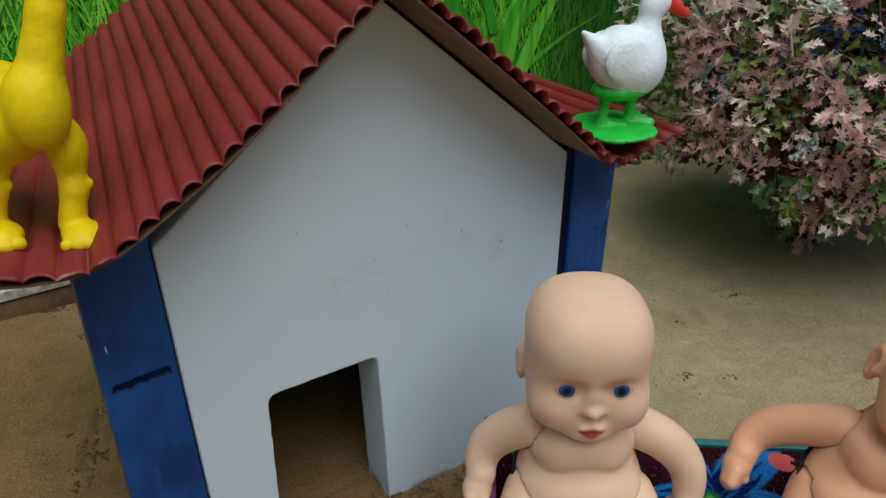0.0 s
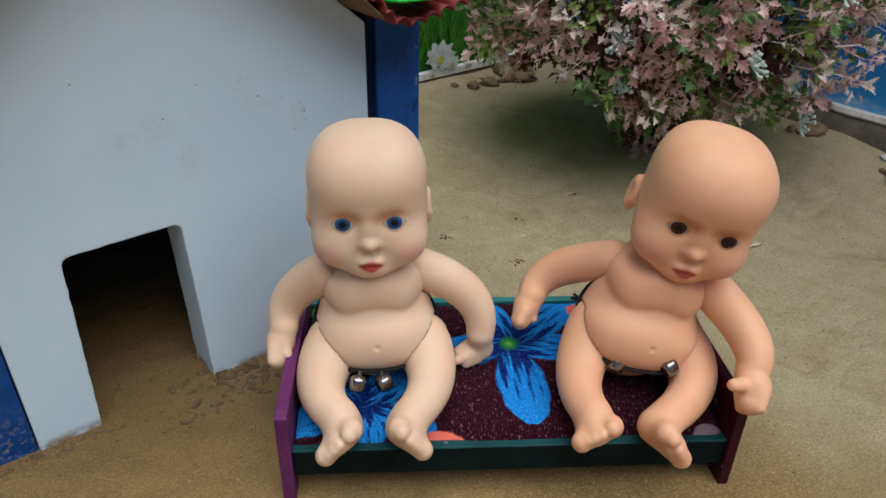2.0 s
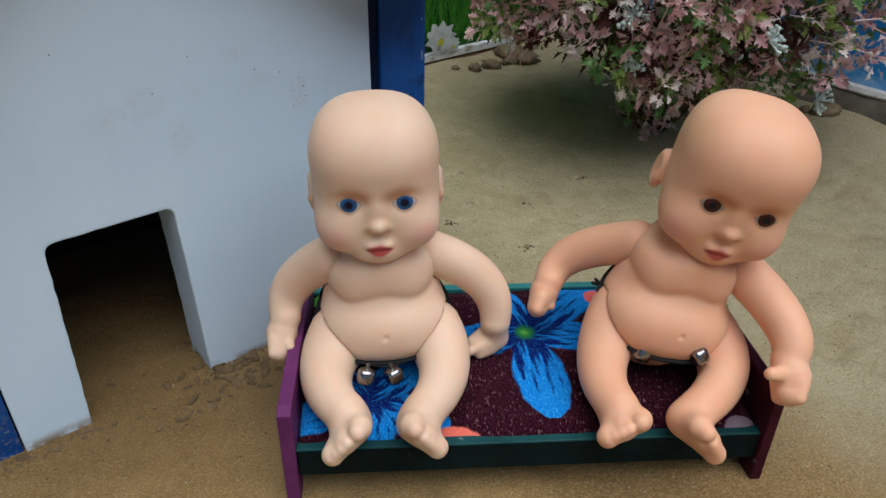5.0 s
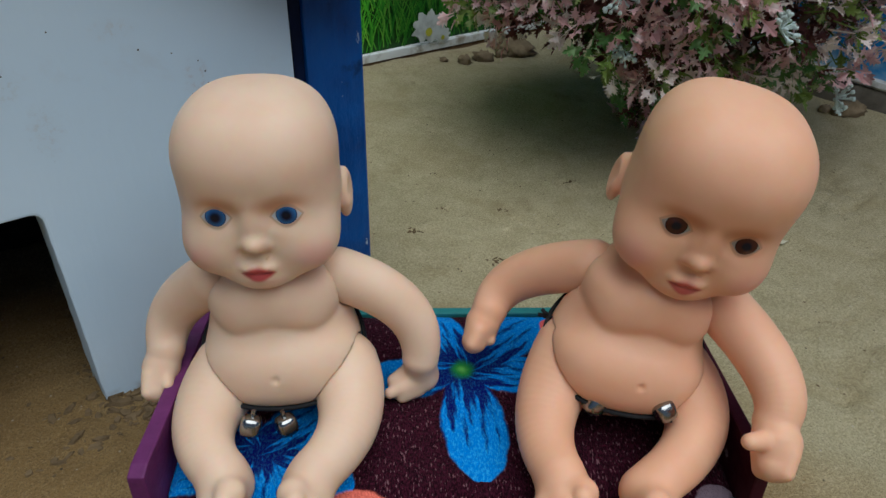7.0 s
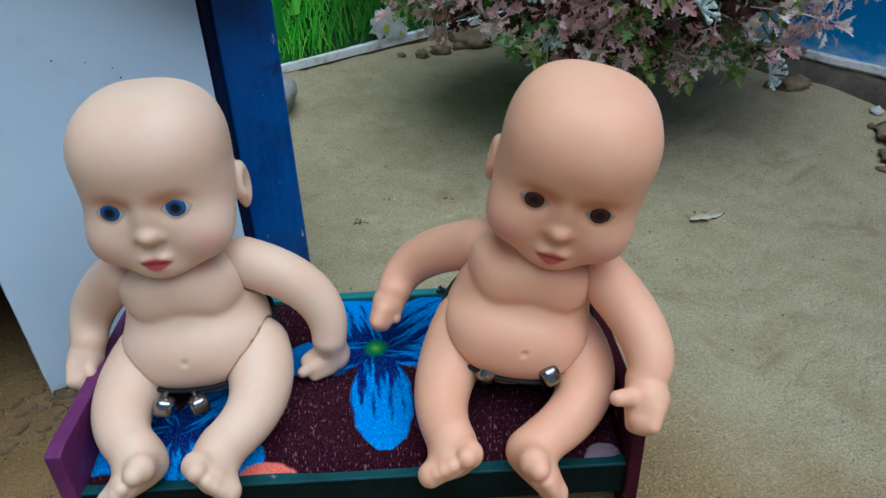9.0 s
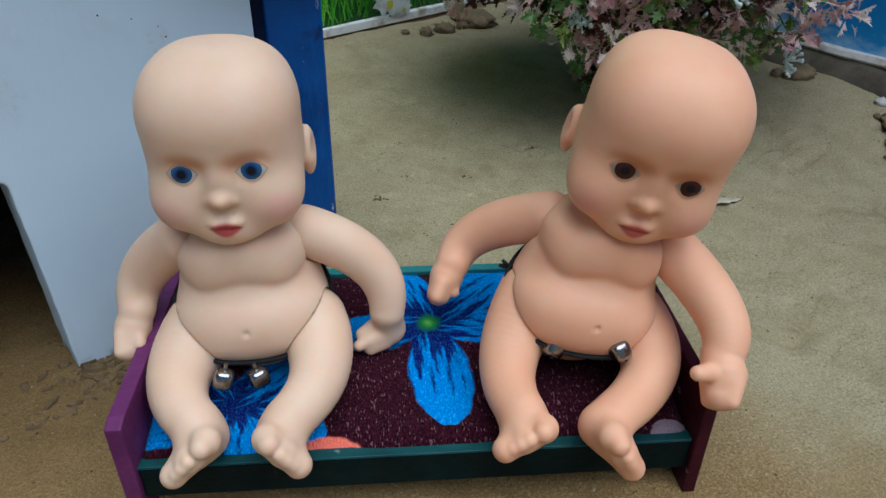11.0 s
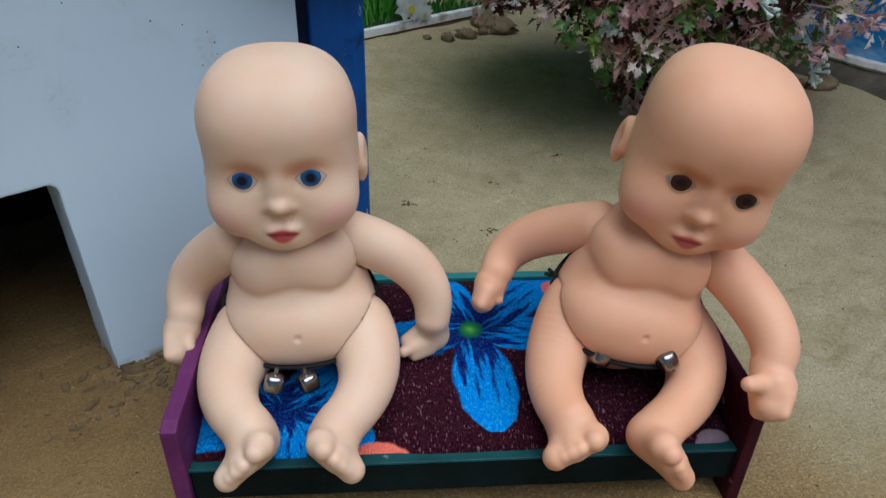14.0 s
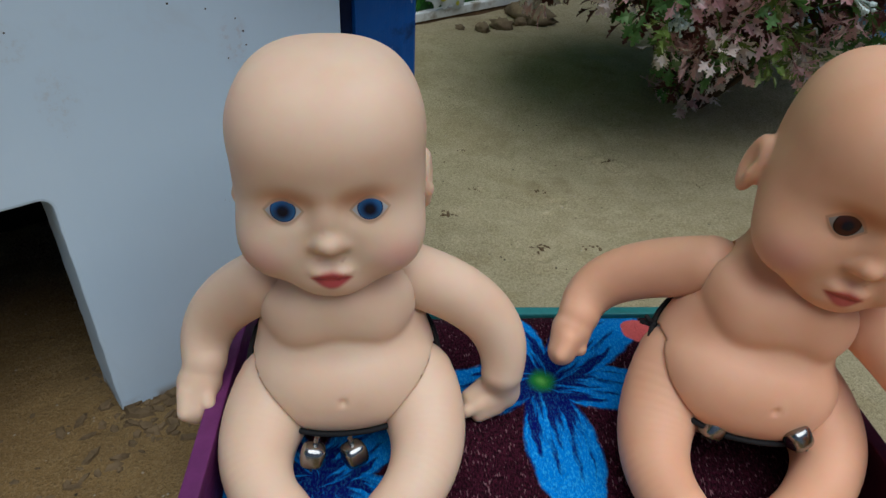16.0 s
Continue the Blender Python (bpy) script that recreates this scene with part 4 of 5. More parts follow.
WAIST1 = doll("baby_doll", "pale vinyl baby doll with blue eyes sitting on the toy bed", B1, skin_a, rel(B1, H1)[0], T1,
     rel(B1, (0.0560, 0.2255, 0.0430), (0.0545, 0.2265, 0.0770)) + [0.0, 0.0138],
     [rel(B1, (0.0365, 0.2265, 0.0790), (0.0218, 0.2325, 0.0645), (0.0180, 0.2265, 0.0535), (0.0163, 0.2230, 0.0480), (0.0158, 0.2180, 0.0440), (0.0195, 0.2165, 0.0465)) + [0.0058],
      rel(B1, (0.0735, 0.2280, 0.0785), (0.0935, 0.2260, 0.0660), (0.0985, 0.2210, 0.0500), (0.0990, 0.2230, 0.0410), (0.0925, 0.2200, 0.0392), (0.0885, 0.2170, 0.0390)) + [0.0056]],
     [rel(B1, (0.0386, 0.2200, 0.0480), (0.0334, 0.2015, 0.0430), (0.0398, 0.1865, 0.0405), (0.0425, 0.1855, 0.0348), (0.0440, 0.1726, 0.0432), (0.0348, 0.1690, 0.0352)),
      rel(B1, (0.0732, 0.2190, 0.0488), (0.0762, 0.2010, 0.0438), (0.0680, 0.1835, 0.0420), (0.0642, 0.1815, 0.0372), (0.0632, 0.1690, 0.0464), (0.0712, 0.1660, 0.0386))])

B2 = (0.1600, 0.2150, 0.0285)
T2 = (8, 12.6, -14.5)
R2 = Euler([radians(a) for a in T2]).to_matrix()
H2 = tuple(Vector((0.1702, 0.1903, 0.1100)) - R2 @ Vector((0.0, -0.0240, -0.0040)))
FACE_B = ((0.80, 0.450, 0.280), (0.73, 0.365, 0.210), ((0.045, 0.010, 0.008), (0.06, 0.014, 0.010), (0.006, 0.003, 0.003), 0.0, (0.30, 0.26, 0.23)),
              (9.15, -4.6), -21.0, (15.0, -17.0), (0.50, 0.105, 0.085), [radians(a) for a in T2], rel(B2, H2)[0], 0.70)
skin_b = [skin("tan_vinyl_body", *FACE_B, 0.28), skin("tan_vinyl_head", *FACE_B, 0.35)]
WAIST2 = doll("baby_doll", "tan vinyl baby doll with brown eyes leaning on the toy bed", B2, skin_b, rel(B2, H2)[0], T2,
     rel(B2, (0.1592, 0.2135, 0.0462), (0.1668, 0.2135, 0.0803)) + [-0.1, 0.0138],
     [rel(B2, (0.1513, 0.2220, 0.0825), (0.1325, 0.2365, 0.0698), (0.1220, 0.2325, 0.0600), (0.1195, 0.2300, 0.0562), (0.1165, 0.2262, 0.0520), (0.1215, 0.2258, 0.0525)) + [0.0056],
      rel(B2, (0.1850, 0.2110, 0.0780), (0.1948, 0.1880, 0.0680), (0.1932, 0.1770, 0.0590), (0.1922, 0.1725, 0.0560), (0.1905, 0.1685, 0.0525), (0.1822, 0.1690, 0.0605)) + [0.0066]],
     [rel(B2, (0.1462, 0.2145, 0.0556), (0.1355, 0.1990, 0.0440), (0.1355, 0.1795, 0.0410), (0.1375, 0.1790, 0.0340), (0.1392, 0.1672, 0.0443), (0.1278, 0.1650, 0.0396)),
      rel(B2, (0.1765, 0.2105, 0.0515), (0.1802, 0.1930, 0.0442), (0.1652, 0.1765, 0.0405), (0.1585, 0.1730, 0.0385), (0.1588, 0.1590, 0.0452), (0.1645, 0.1560, 0.0356))])


# ---- banners and the kerb that close the set ----
def frame_of(a, b):
    """Axes of an upright sheet from a to b on the ground: x along it, z up, y behind."""
    a, b = Vector(a), Vector(b)
    x = (b - a).normalized()
    m = Matrix((x, (-x.y, x.x, 0), (0, 0, 1))).transposed().to_4x4()
    return Matrix.Translation(a) @ m, (b - a).length


GREENVINYL, BLADES, LEAVES = print_ground_green(), print_grass(), print_leaf()
WHITEHEM = banner_hem("white_hem", (0.76, 0.80, 0.79), (0.36, 0.32, 0.25))


def sheet_bm(length, height, z0, bow=0.004):
    n, m = 60, 14
    verts, faces = [], []
    for j in range(m + 1):
        for i in range(n + 1):
            x, z = length * i / n, z0 + (height - z0) * j / m
            verts.append((x, bow * noise.noise(Vector((x * 5, z * 4, 1))), z))
    front = len(verts)
    verts += [(x, y + 0.0015, z) for x, y, z in verts]
    w = n + 1
    for j in range(m):
        for i in range(n):
            q = (j * w + i, j * w + i + 1, (j + 1) * w + i + 1, (j + 1) * w + i)
            faces.append(q)
            faces.append(tuple(front + k for k in reversed(q)))
    return verts, faces


def blade(verts, faces, x, z, length, width, lean, bend, y):
    """One printed blade: a flat tapered shape lying on the banner."""
    n = 5
    base = len(verts)
    for i in range(n + 1):
        t = i / n
        cx = x + lean * length * t + bend * length * t * t
        cz = z + length * t * (1 - 0.25 * abs(bend) * t)
        w = width * (0.6 + 0.8 * t) * (1 - t) ** 0.7 + 0.0001
        bow = 0.004 * noise.noise(Vector((cx * 5, cz * 4, 1)))
        verts += [(cx - w, bow - y, cz), (cx + w, bow - y, cz)]
    for i in range(n):
        a = base + i * 2
        faces.append((a, a + 1, a + 3, a + 2))


LEFT_M, LEFT_L = frame_of((-0.75, 0.072, 0.0), (0.247, 0.768, 0.0))
LEFT_Z = 0.022
banner = thing("grass_banner", LEFT_M, "printed vinyl banner of bright green grass with a white hem", "banner")
banner["kind"] = "structure"
v, f = sheet_bm(LEFT_L, 0.75, LEFT_Z)
mesh_object("sheet", v, f, GREENVINYL, banner, smooth=True)
v, f = [], []
rnd = random.Random(4)
for row in range(9):
    for i in range(2600):
        x = rnd.uniform(0.35, LEFT_L)
        z = LEFT_Z + 0.008 + (8 - row) * 0.050 + rnd.uniform(-0.02, 0.02)
        if z < LEFT_Z + 0.006:
            continue
        blade(v, f, x, z, rnd.uniform(0.020, 0.060), rnd.uniform(0.0003, 0.0008) * (1.0 if x < 0.75 else 1.25), rnd.uniform(-0.5, 0.5), rnd.uniform(-0.6, 0.6), 0.0004 + 0.00002 * rnd.random() * 100)
mesh_object("printed_blades", v, f, BLADES, banner)["kind"] = "stuff"
v, f = [], []
for i in range(22):
    x = rnd.uniform(0.86, 0.985)
    blade(v, f, x, LEFT_Z + rnd.uniform(0.02, 0.13), rnd.uniform(0.08, 0.16), rnd.uniform(0.006, 0.011), rnd.uniform(-0.4, 0.4), rnd.uniform(-0.9, 0.9), 0.003 + 0.0008 * rnd.random())
mesh_object("printed_leaves", v, f, LEAVES, banner)["kind"] = "stuff"
part("hem", box_bm((0, -0.0045, LEFT_Z - 0.001), (LEFT_L, 0.0035, LEFT_Z + 0.006), 0.0008), WHITEHEM, banner, "white banner hem")
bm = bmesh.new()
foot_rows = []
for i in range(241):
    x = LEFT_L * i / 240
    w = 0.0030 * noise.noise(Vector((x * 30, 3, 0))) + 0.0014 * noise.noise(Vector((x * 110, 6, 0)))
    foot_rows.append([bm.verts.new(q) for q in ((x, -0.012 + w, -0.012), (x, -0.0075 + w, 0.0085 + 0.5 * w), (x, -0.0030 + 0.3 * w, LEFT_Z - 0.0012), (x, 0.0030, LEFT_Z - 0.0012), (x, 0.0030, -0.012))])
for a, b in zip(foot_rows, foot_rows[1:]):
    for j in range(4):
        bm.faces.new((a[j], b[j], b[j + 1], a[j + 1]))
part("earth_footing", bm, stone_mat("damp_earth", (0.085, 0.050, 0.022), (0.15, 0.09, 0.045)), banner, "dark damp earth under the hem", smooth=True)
PETAL = plain("printed_white_petal", (0.62, 0.68, 0.66), 0.45, amount=0.3)
YOLK = plain("printed_yellow_eye", (0.55, 0.55, 0.05), 0.45)


def printed_daisy(x, z, r):
    bm = bmesh.new()
    c = bm.verts.new((x, -0.0068, z))
    ring = []
    for i in range(36):
        a = 2 * math.pi * i / 36
        rr = r * (1 + 0.16 * math.cos(9 * a)) * (1 + 0.1 * rnd.uniform(-1, 1))
        ring.append(bm.verts.new((x + rr * math.cos(a), -0.0066, z + 0.75 * rr * math.sin(a))))
    for i in range(36):
        bm.faces.new((c, ring[i], ring[(i + 1) % 36]))
    ob = part("printed_flower", bm, PETAL, banner, "printed white flower")
    bm = bmesh.new()
    bmesh.ops.create_circle(bm, cap_ends=True, segments=14, radius=r * 0.22, matrix=Matrix.Translation((x, -0.0074, z - r * 0.25)) @ Matrix.Rotation(radians(90), 4, "X"))
    part("flower_eye", bm, YOLK, ob)


for dx, dz, r in ((0.8770, 0.021, 0.017), (0.8900, 0.012, 0.009)):
    printed_daisy(LEFT_L * dx, LEFT_Z + dz, r)

RIGHT_M, RIGHT_L = frame_of((0.247, 0.900, 0.0), (0.800, -0.070, 0.0))
sky_banner = thing("sky_banner", RIGHT_M, "printed vinyl banner of blue sky with clouds and chipped white edge", "banner")
sky_banner["kind"] = "structure"
v, f = sheet_bm(RIGHT_L, 0.8, 0.037)
mesh_object("sheet", v, f, print_sky(), sky_banner, smooth=True)
CHIPPED = banner_hem("chipped_white_edge", (0.60, 0.59, 0.56), (0.20, 0.18, 0.14))
bm = bmesh.new()
edge_rows = []
for i in range(401):
    x = RIGHT_L * i / 400
    w = 0.0016 * noise.noise(Vector((x * 45, 1, 0))) + 0.0010 * noise.noise(Vector((x * 160, 2, 0)))
    low = 0.0325 + 0.0022 * max(0.0, noise.noise(Vector((x * 70, 5, 0))))
    edge_rows.append([bm.verts.new(q) for q in ((x, 0.0035, low), (x, -0.0065 + w, low), (x, -0.0078 + w, low + 0.0018), (x, -0.0062 + w, 0.0380 + w * 0.5), (x, 0.0035, 0.0385))])
for a, b in zip(edge_rows, edge_rows[1:]):
    for j in range(4):
        bm.faces.new((a[j], b[j], b[j + 1], a[j + 1]))
part("lower_edge", bm, CHIPPED, sky_banner, "chipped white lower edge")
CONCRETE = concrete()
bm = bmesh.new()
n = 160
prof = [(-0.020, -0.01), (-0.0150, 0.018), (-0.0095, 0.028), (-0.006, 0.0325), (0.012, 0.0325), (0.012, -0.01)]
rows = []
for i in range(n + 1):
    x = RIGHT_L * i / n
    rows.append([bm.verts.new((x, y + 0.0022 * noise.noise(Vector((x * 60, y * 200, z * 100))), z + 0.0012 * noise.noise(Vector((x * 80, z * 90, 4))) if z > 0 else z)) for y, z in prof])
for a, b in zip(rows, rows[1:]):
    for j in range(len(prof) - 1):
        bm.faces.new((a[j], b[j], b[j + 1], a[j + 1]))
kerb = part("kerb", bm, CONCRETE, None, smooth=True)
kerb.matrix_world = RIGHT_M
tagged(kerb, "low rough concrete kerb under the blue banner", "kerb", kind="structure")


# ---- stones and clods ----
def rock(name, place, size, material, label, seed, flat=0.75, detail=3, craggy=0.22):
    bm = bmesh.new()
    bmesh.ops.create_icosphere(bm, subdivisions=detail, radius=1.0)
    for vv in bm.verts:
        p = vv.co + Vector((seed * 3.1, seed * 1.7, seed))
        r = 1 + 0.22 * noise.noise(p * 1.1) + craggy * noise.noise(p * 3) + craggy * 0.5 * noise.noise(p * 7)
        vv.co = Vector((vv.co.x * size[0] * r, vv.co.y * size[1] * r, vv.co.z * size[2] * r))
    ob = part(name, bm, material, None, smooth=True)
    x, y = place
    ob.matrix_world = pose(x, y, ground_height(x, y) + size[2] * flat, 0, 0, seed * 50)
    return tagged(ob, label, name.replace("_", " "))


PEBBLE = stone_mat("grey_stone", (0.22, 0.225, 0.21), (0.33, 0.33, 0.31))
CLOD = stone_mat("dry_earth", (0.16, 0.115, 0.065), (0.26, 0.195, 0.115))
rock("stone", (0.036, 0.540), (0.026, 0.020, 0.019), PEBBLE, "smooth grey oval stone on the sand", 1.0, craggy=0.05)
for i, (x, y, s) in enumerate(((0.158, 0.650, 0.007), (0.176, 0.660, 0.009), (0.192, 0.668, 0.006), (0.205, 0.672, 0.010), (0.140, 0.655, 0.004), (0.426, 0.519, 0.010), (0.412, 0.527, 0.005), (0.449, 0.455, 0.0030), (0.430, 0.410, 0.0032), (0.442, 0.430, 0.0022))):
    rock("earth_clod", (x, y), (s * 1.1, s * 0.8, s * 0.7), CLOD, "small lump of dry earth", 2.0 + i, 0.3, 3, 0.5)
rock("earth_slab", (0.205, 0.690), (0.032, 0.016, 0.008), CLOD, "flat broken slab of dry earth against the banner", 31.0, 0.5, 3, 0.3)
rock("earth_slab", (0.466, 0.446), (0.024, 0.014, 0.006), CLOD, "flat broken slab of grey-brown earth on the sand", 33.0, 0.35, 3, 0.35)
rock("earth_slab", (0.452, 0.418), (0.016, 0.011, 0.005), CLOD, "flat broken slab of grey-brown earth on the sand", 36.0, 0.35, 3, 0.35)
FRAGMENT = stone_mat("white_chip", (0.50, 0.50, 0.46), (0.66, 0.66, 0.62))
rock("plaster_chip", (0.462, 0.472), (0.0055, 0.0040, 0.0030), FRAGMENT, "chip of white plaster lying on the sand", 41.0, 0.4, 2, 0.4)


def dry_leaf(x, y):
    n = 14
    verts, faces = [], []
    for i in range(n + 1):
        t = i / n
        w = 0.0034 * math.sin(math.pi * t ** 0.8) * (1 + 0.25 * math.sin(t * 19))
        for k in (-1, 0, 1):
            verts.append((-0.011 + 0.022 * t, w * k, 0.0008 + 0.0006 * abs(k) + 0.0006 * math.sin(t * 5)))
    for i in range(n):
        for k in (0, 1):
            a = i * 3 + k
            faces.append((a, a + 1, a + 4, a + 3))
    ob = mesh_object("dry_leaf", verts, faces, stone_mat("dry_leaf_skin", (0.46, 0.42, 0.29), (0.60, 0.55, 0.40)), smooth=True)
    solid = ob.modifiers.new("thickness", "SOLIDIFY")
    solid.thickness = 0.0003
    ob.matrix_world = pose(x, y, ground_height(x, y), 0, 0, 12)
    tagged(ob, "shrivelled dry grey-brown leaf lying on the sand", "leaf")


dry_leaf(0.300, 0.368)
DARK_CRUMB = stone_mat("dark_earth", (0.105, 0.070, 0.034), (0.19, 0.130, 0.066))
rc = random.Random(8)
verts, faces = [], []


def crumb(x, y, r):
    """One angular flake of dark earth."""
    base = len(verts)
    z = ground_height(x, y)
    long, turn = rc.uniform(1.0, 2.4), rc.uniform(0, 6.28)
    for h, k, q in ((-0.3, 1.0, 5), (0.45, 0.65, 5)):
        for i in range(q):
            a, w = 2 * math.pi * i / q, k * r * rc.uniform(0.7, 1.3)
            u, v = w * long * math.cos(a), w * math.sin(a)
            verts.append((x + u * math.cos(turn) - v * math.sin(turn), y + u * math.sin(turn) + v * math.cos(turn), z + h * r * rc.uniform(0.7, 1.3)))
    for i in range(5):
        faces.append((base + i, base + (i + 1) % 5, base + 5 + (i + 1) % 5, base + 5 + i))
    faces.append(tuple(base + 5 + i for i in range(5)))


for i in range(170):
    u = rc.choice((rc.uniform(0.078, 0.100), rc.uniform(-0.02, 0.03), rc.uniform(0.03, 0.2)))
    q = HOUSE @ Vector((u, rc.uniform(-0.007, -0.0005) if u < 0.03 or u > 0.085 else rc.uniform(-0.010, 0.03), 0))
    crumb(q.x, q.y, rc.uniform(0.0004, 0.0015))
for x, y, s in ((0.2035, 0.4495, 0.0030), (0.1590, 0.4170, 0.0026), (0.1030, 0.3915, 0.0030), (0.3020, 0.3746, 0.0028), (0.145, 0.360, 0.0024), (0.172, 0.362, 0.0026), (0.122, 0.420, 0.0018),
                (-0.002, 0.262, 0.0026), (0.012, 0.255, 0.0026), (-0.012, 0.250, 0.0024), (0.235, 0.300, 0.0014), (0.120, 0.465, 0.0016), (0.250, 0.420, 0.0014)):
    for k in range(rc.choice((5, 7, 9))):
        crumb(x + rc.gauss(0, s), y + rc.gauss(0, s * 0.7), s * rc.uniform(0.15, 0.4))
for x, y, s in ((-0.1812, 0.2983, 0.0040), (-0.1753, 0.2882, 0.0040), (-0.1752, 0.2785, 0.0036), (-0.2231, 0.3828, 0.0036), (-0.2480, 0.4100, 0.0040), (-0.1848, 0.3203, 0.0030), (-0.1700, 0.2680, 0.0034)):
    for k in range(12):
        crumb(x + rc.gauss(0, s), y + rc.gauss(0, s), s * rc.uniform(0.12, 0.38))
for i in range(260):
    crumb(rc.uniform(-0.24, 0.44), rc.uniform(0.10, 0.48), rc.uniform(0.0002, 0.0006))
for i in range(34):
    q = HOUSE @ Vector((rc.gauss(0.088, 0.012), rc.gauss(-0.006, 0.008), 0))
    crumb(q.x, q.y, rc.uniform(0.0012, 0.0030))
for i in range(40):
    t = rc.random()
    crumb(-0.035 + 0.055 * t + rc.gauss(0, 0.003), 0.228 + 0.045 * t + rc.gauss(0, 0.004), rc.uniform(0.0007, 0.0020))
crumbs = mesh_object("earth_crumbs", verts, faces, DARK_CRUMB)
tagged(crumbs, "flakes and crumbs of dark earth scattered on the sand", "earth crumbs", kind="stuff")

# ---- goose and yellow animal figures on the roof ----
GOOSE_WHITE = plain("white_plastic", (0.80, 0.93, 1.0), 0.45, amount=0.06, scale=190, bump=0.9)
GOOSE_GREEN = plain("green_plastic", (0.016, 0.60, 0.065), 0.4, amount=0.2, scale=200)
GOOSE_RED = plain("orange_red_plastic", (0.80, 0.055, 0.022), 0.4, amount=0.1)
YELLOW = plain("yellow_plastic", (0.86, 0.66, 0.006), 0.5, amount=0.14, scale=120, bump=0.7, spec=0.25)


def goose():
    a = np.array

    def body(p):
        d = d_ell(p, (0.0018, 0.0, 0.0255), a((0.0136, 0.0125, 0.0125)))
        d = join(d, d_ell(p, (0.0065, 0.0, 0.0260), a((0.0105, 0.0110, 0.0125))), 0.004)
        d = join(d, d_cone(p, (-0.0070, 0, 0.0290), (-0.0180, 0, 0.0400), 0.0080, 0.0012), 0.004)
        d = join(d, d_cone(p, (0.0090, 0, 0.033), (0.0105, 0, 0.0450), 0.0062, 0.0042), 0.005)
        d = join(d, d_ell(p, (0.0128, 0, 0.0482), a((0.0062, 0.0048, 0.0050))), 0.003)
        q = p.copy()
        q[:, 1] = np.abs(q[:, 1])
        d = join(d, d_ell(p, (-0.0022, 0.0, 0.0305), a((0.0108, 0.0105, 0.0108))), 0.003)
        return join(d, d_ell(q, (-0.0035, 0.0088, 0.0295), a((0.0098, 0.0026, 0.0086))), 0.0012)

    def beak(p):
        return d_cone(p, (0.0172, 0, 0.0482), (0.0268, 0, 0.0425), 0.0034, 0.0017)

    def stand(p):
        d = d_super(p, (-0.0025, 0.0, 0.0008), a((0.0142, 0.0185, 0.0016)), 3.0)
        d = join(d, d_ell(p, (0.0, 0.0, 0.0165), a((0.0125, 0.0095, 0.0045))), 0.002)
        for x in (-0.0080, 0.0045):
            d = join(d, d_cone(p, (x, 0.0, 0.002), (x + 0.001, 0.0, 0.0150), 0.0022, 0.0020), 0.0025)
            for w in (-0.6, 0.0, 0.6):
                d = join(d, d_cone(p, (x, 0.0, 0.0030), (x + 0.0075, 0.008 * w, 0.0024), 0.0019, 0.0013), 0.0016)
        return d

    ob = moulded("goose_figure", [surface(body, (-0.022, -0.016, 0.010), (0.023, 0.016, 0.061), 0.0008), surface(beak, (0.011, -0.006, 0.038), (0.030, 0.006, 0.054), 0.0006),
                                  surface(stand, (-0.020, -0.023, -0.002), (0.020, 0.023, 0.023), 0.0008)], [GOOSE_WHITE, GOOSE_RED, GOOSE_GREEN], [0, 1, 2])
    ob.matrix_world = pose(0.0735, 0.3030, 0.1705, 0, -3, 20)
    tagged(ob, "white plastic goose figure with orange beak on a green base", "toy goose")


goose()


def yellow_animal():
    def f(p):
        a = np.array
        d = d_ell(p, (-0.0130, 0.016, 0.0340), a((0.0150, 0.0230, 0.0140)))
        d = join(d, d_ell(p, (-0.0012, -0.004, 0.0400), a((0.0082, 0.0085, 0.0112))), 0.003)
        d = join(d, d_cone(p, (0.0000, -0.003, 0.0440), (0.0052, -0.001, 0.0630), 0.0064, 0.0044), 0.003)
        d = join(d, d_cone(p, (0.0052, -0.001, 0.0630), (0.0105, 0.002, 0.0860), 0.0044, 0.0042), 0.002)
        for hip, knee, foot in (((0.0035, 0.004, 0.0265), (0.0033, 0.001, 0.0150), (0.0012, 0.0, 0.0050)), ((-0.0155, 0.004, 0.0270), (-0.0165, 0.001, 0.0170), (-0.0186, 0.0, 0.0075))):
            d = join(d, d_ell(p, hip, a((0.0052, 0.0075, 0.0085))), 0.003)
            d = join(d, d_cone(p, hip, knee, 0.0046, 0.0036), 0.002)
            d = join(d, d_cone(p, knee, foot, 0.0036, 0.0039), 0.002)
            d = join(d, np.linalg.norm(p - a((knee[0] + 0.0038, knee[1], knee[2] + 0.001)), axis=1) - 0.0015, 0.001)
            d = join(d, d_ell(p, (foot[0] + 0.0022, foot[1] - 0.0040, foot[2] - 0.0022), a((0.0056, 0.0068, 0.0036))), 0.0015)
            for k in (-0.0042, -0.0014, 0.0014, 0.0042):
                d = join(d, np.linalg.norm(p - a((foot[0] + 0.0024 + k, foot[1] - 0.0102 + abs(k) * 0.35, foot[2] - 0.0030)), axis=1) - 0.0019, 0.0006)
        return d

    ob = moulded("yellow_animal_figure", [surface(f, (-0.034, -0.020, -0.005), (0.022, 0.044, 0.097), 0.0010)], YELLOW)
    ob.matrix_world = pose(-0.1055, 0.2010, 0.1690, 0, 2, 25)
    tagged(ob, "yellow plastic animal figure standing on the red roof", "toy animal")


yellow_animal()

# ---- waist cords with bells ----
CORD = plain("black_cord", (0.006, 0.006, 0.007), 0.8, amount=0.4, scale=900)
STEEL = plain("nickel_bell", (0.34, 0.34, 0.33), 0.22, 1.0, 0.25, 150)
SLOT = plain("bell_slot", (0.01, 0.01, 0.01), 0.8)


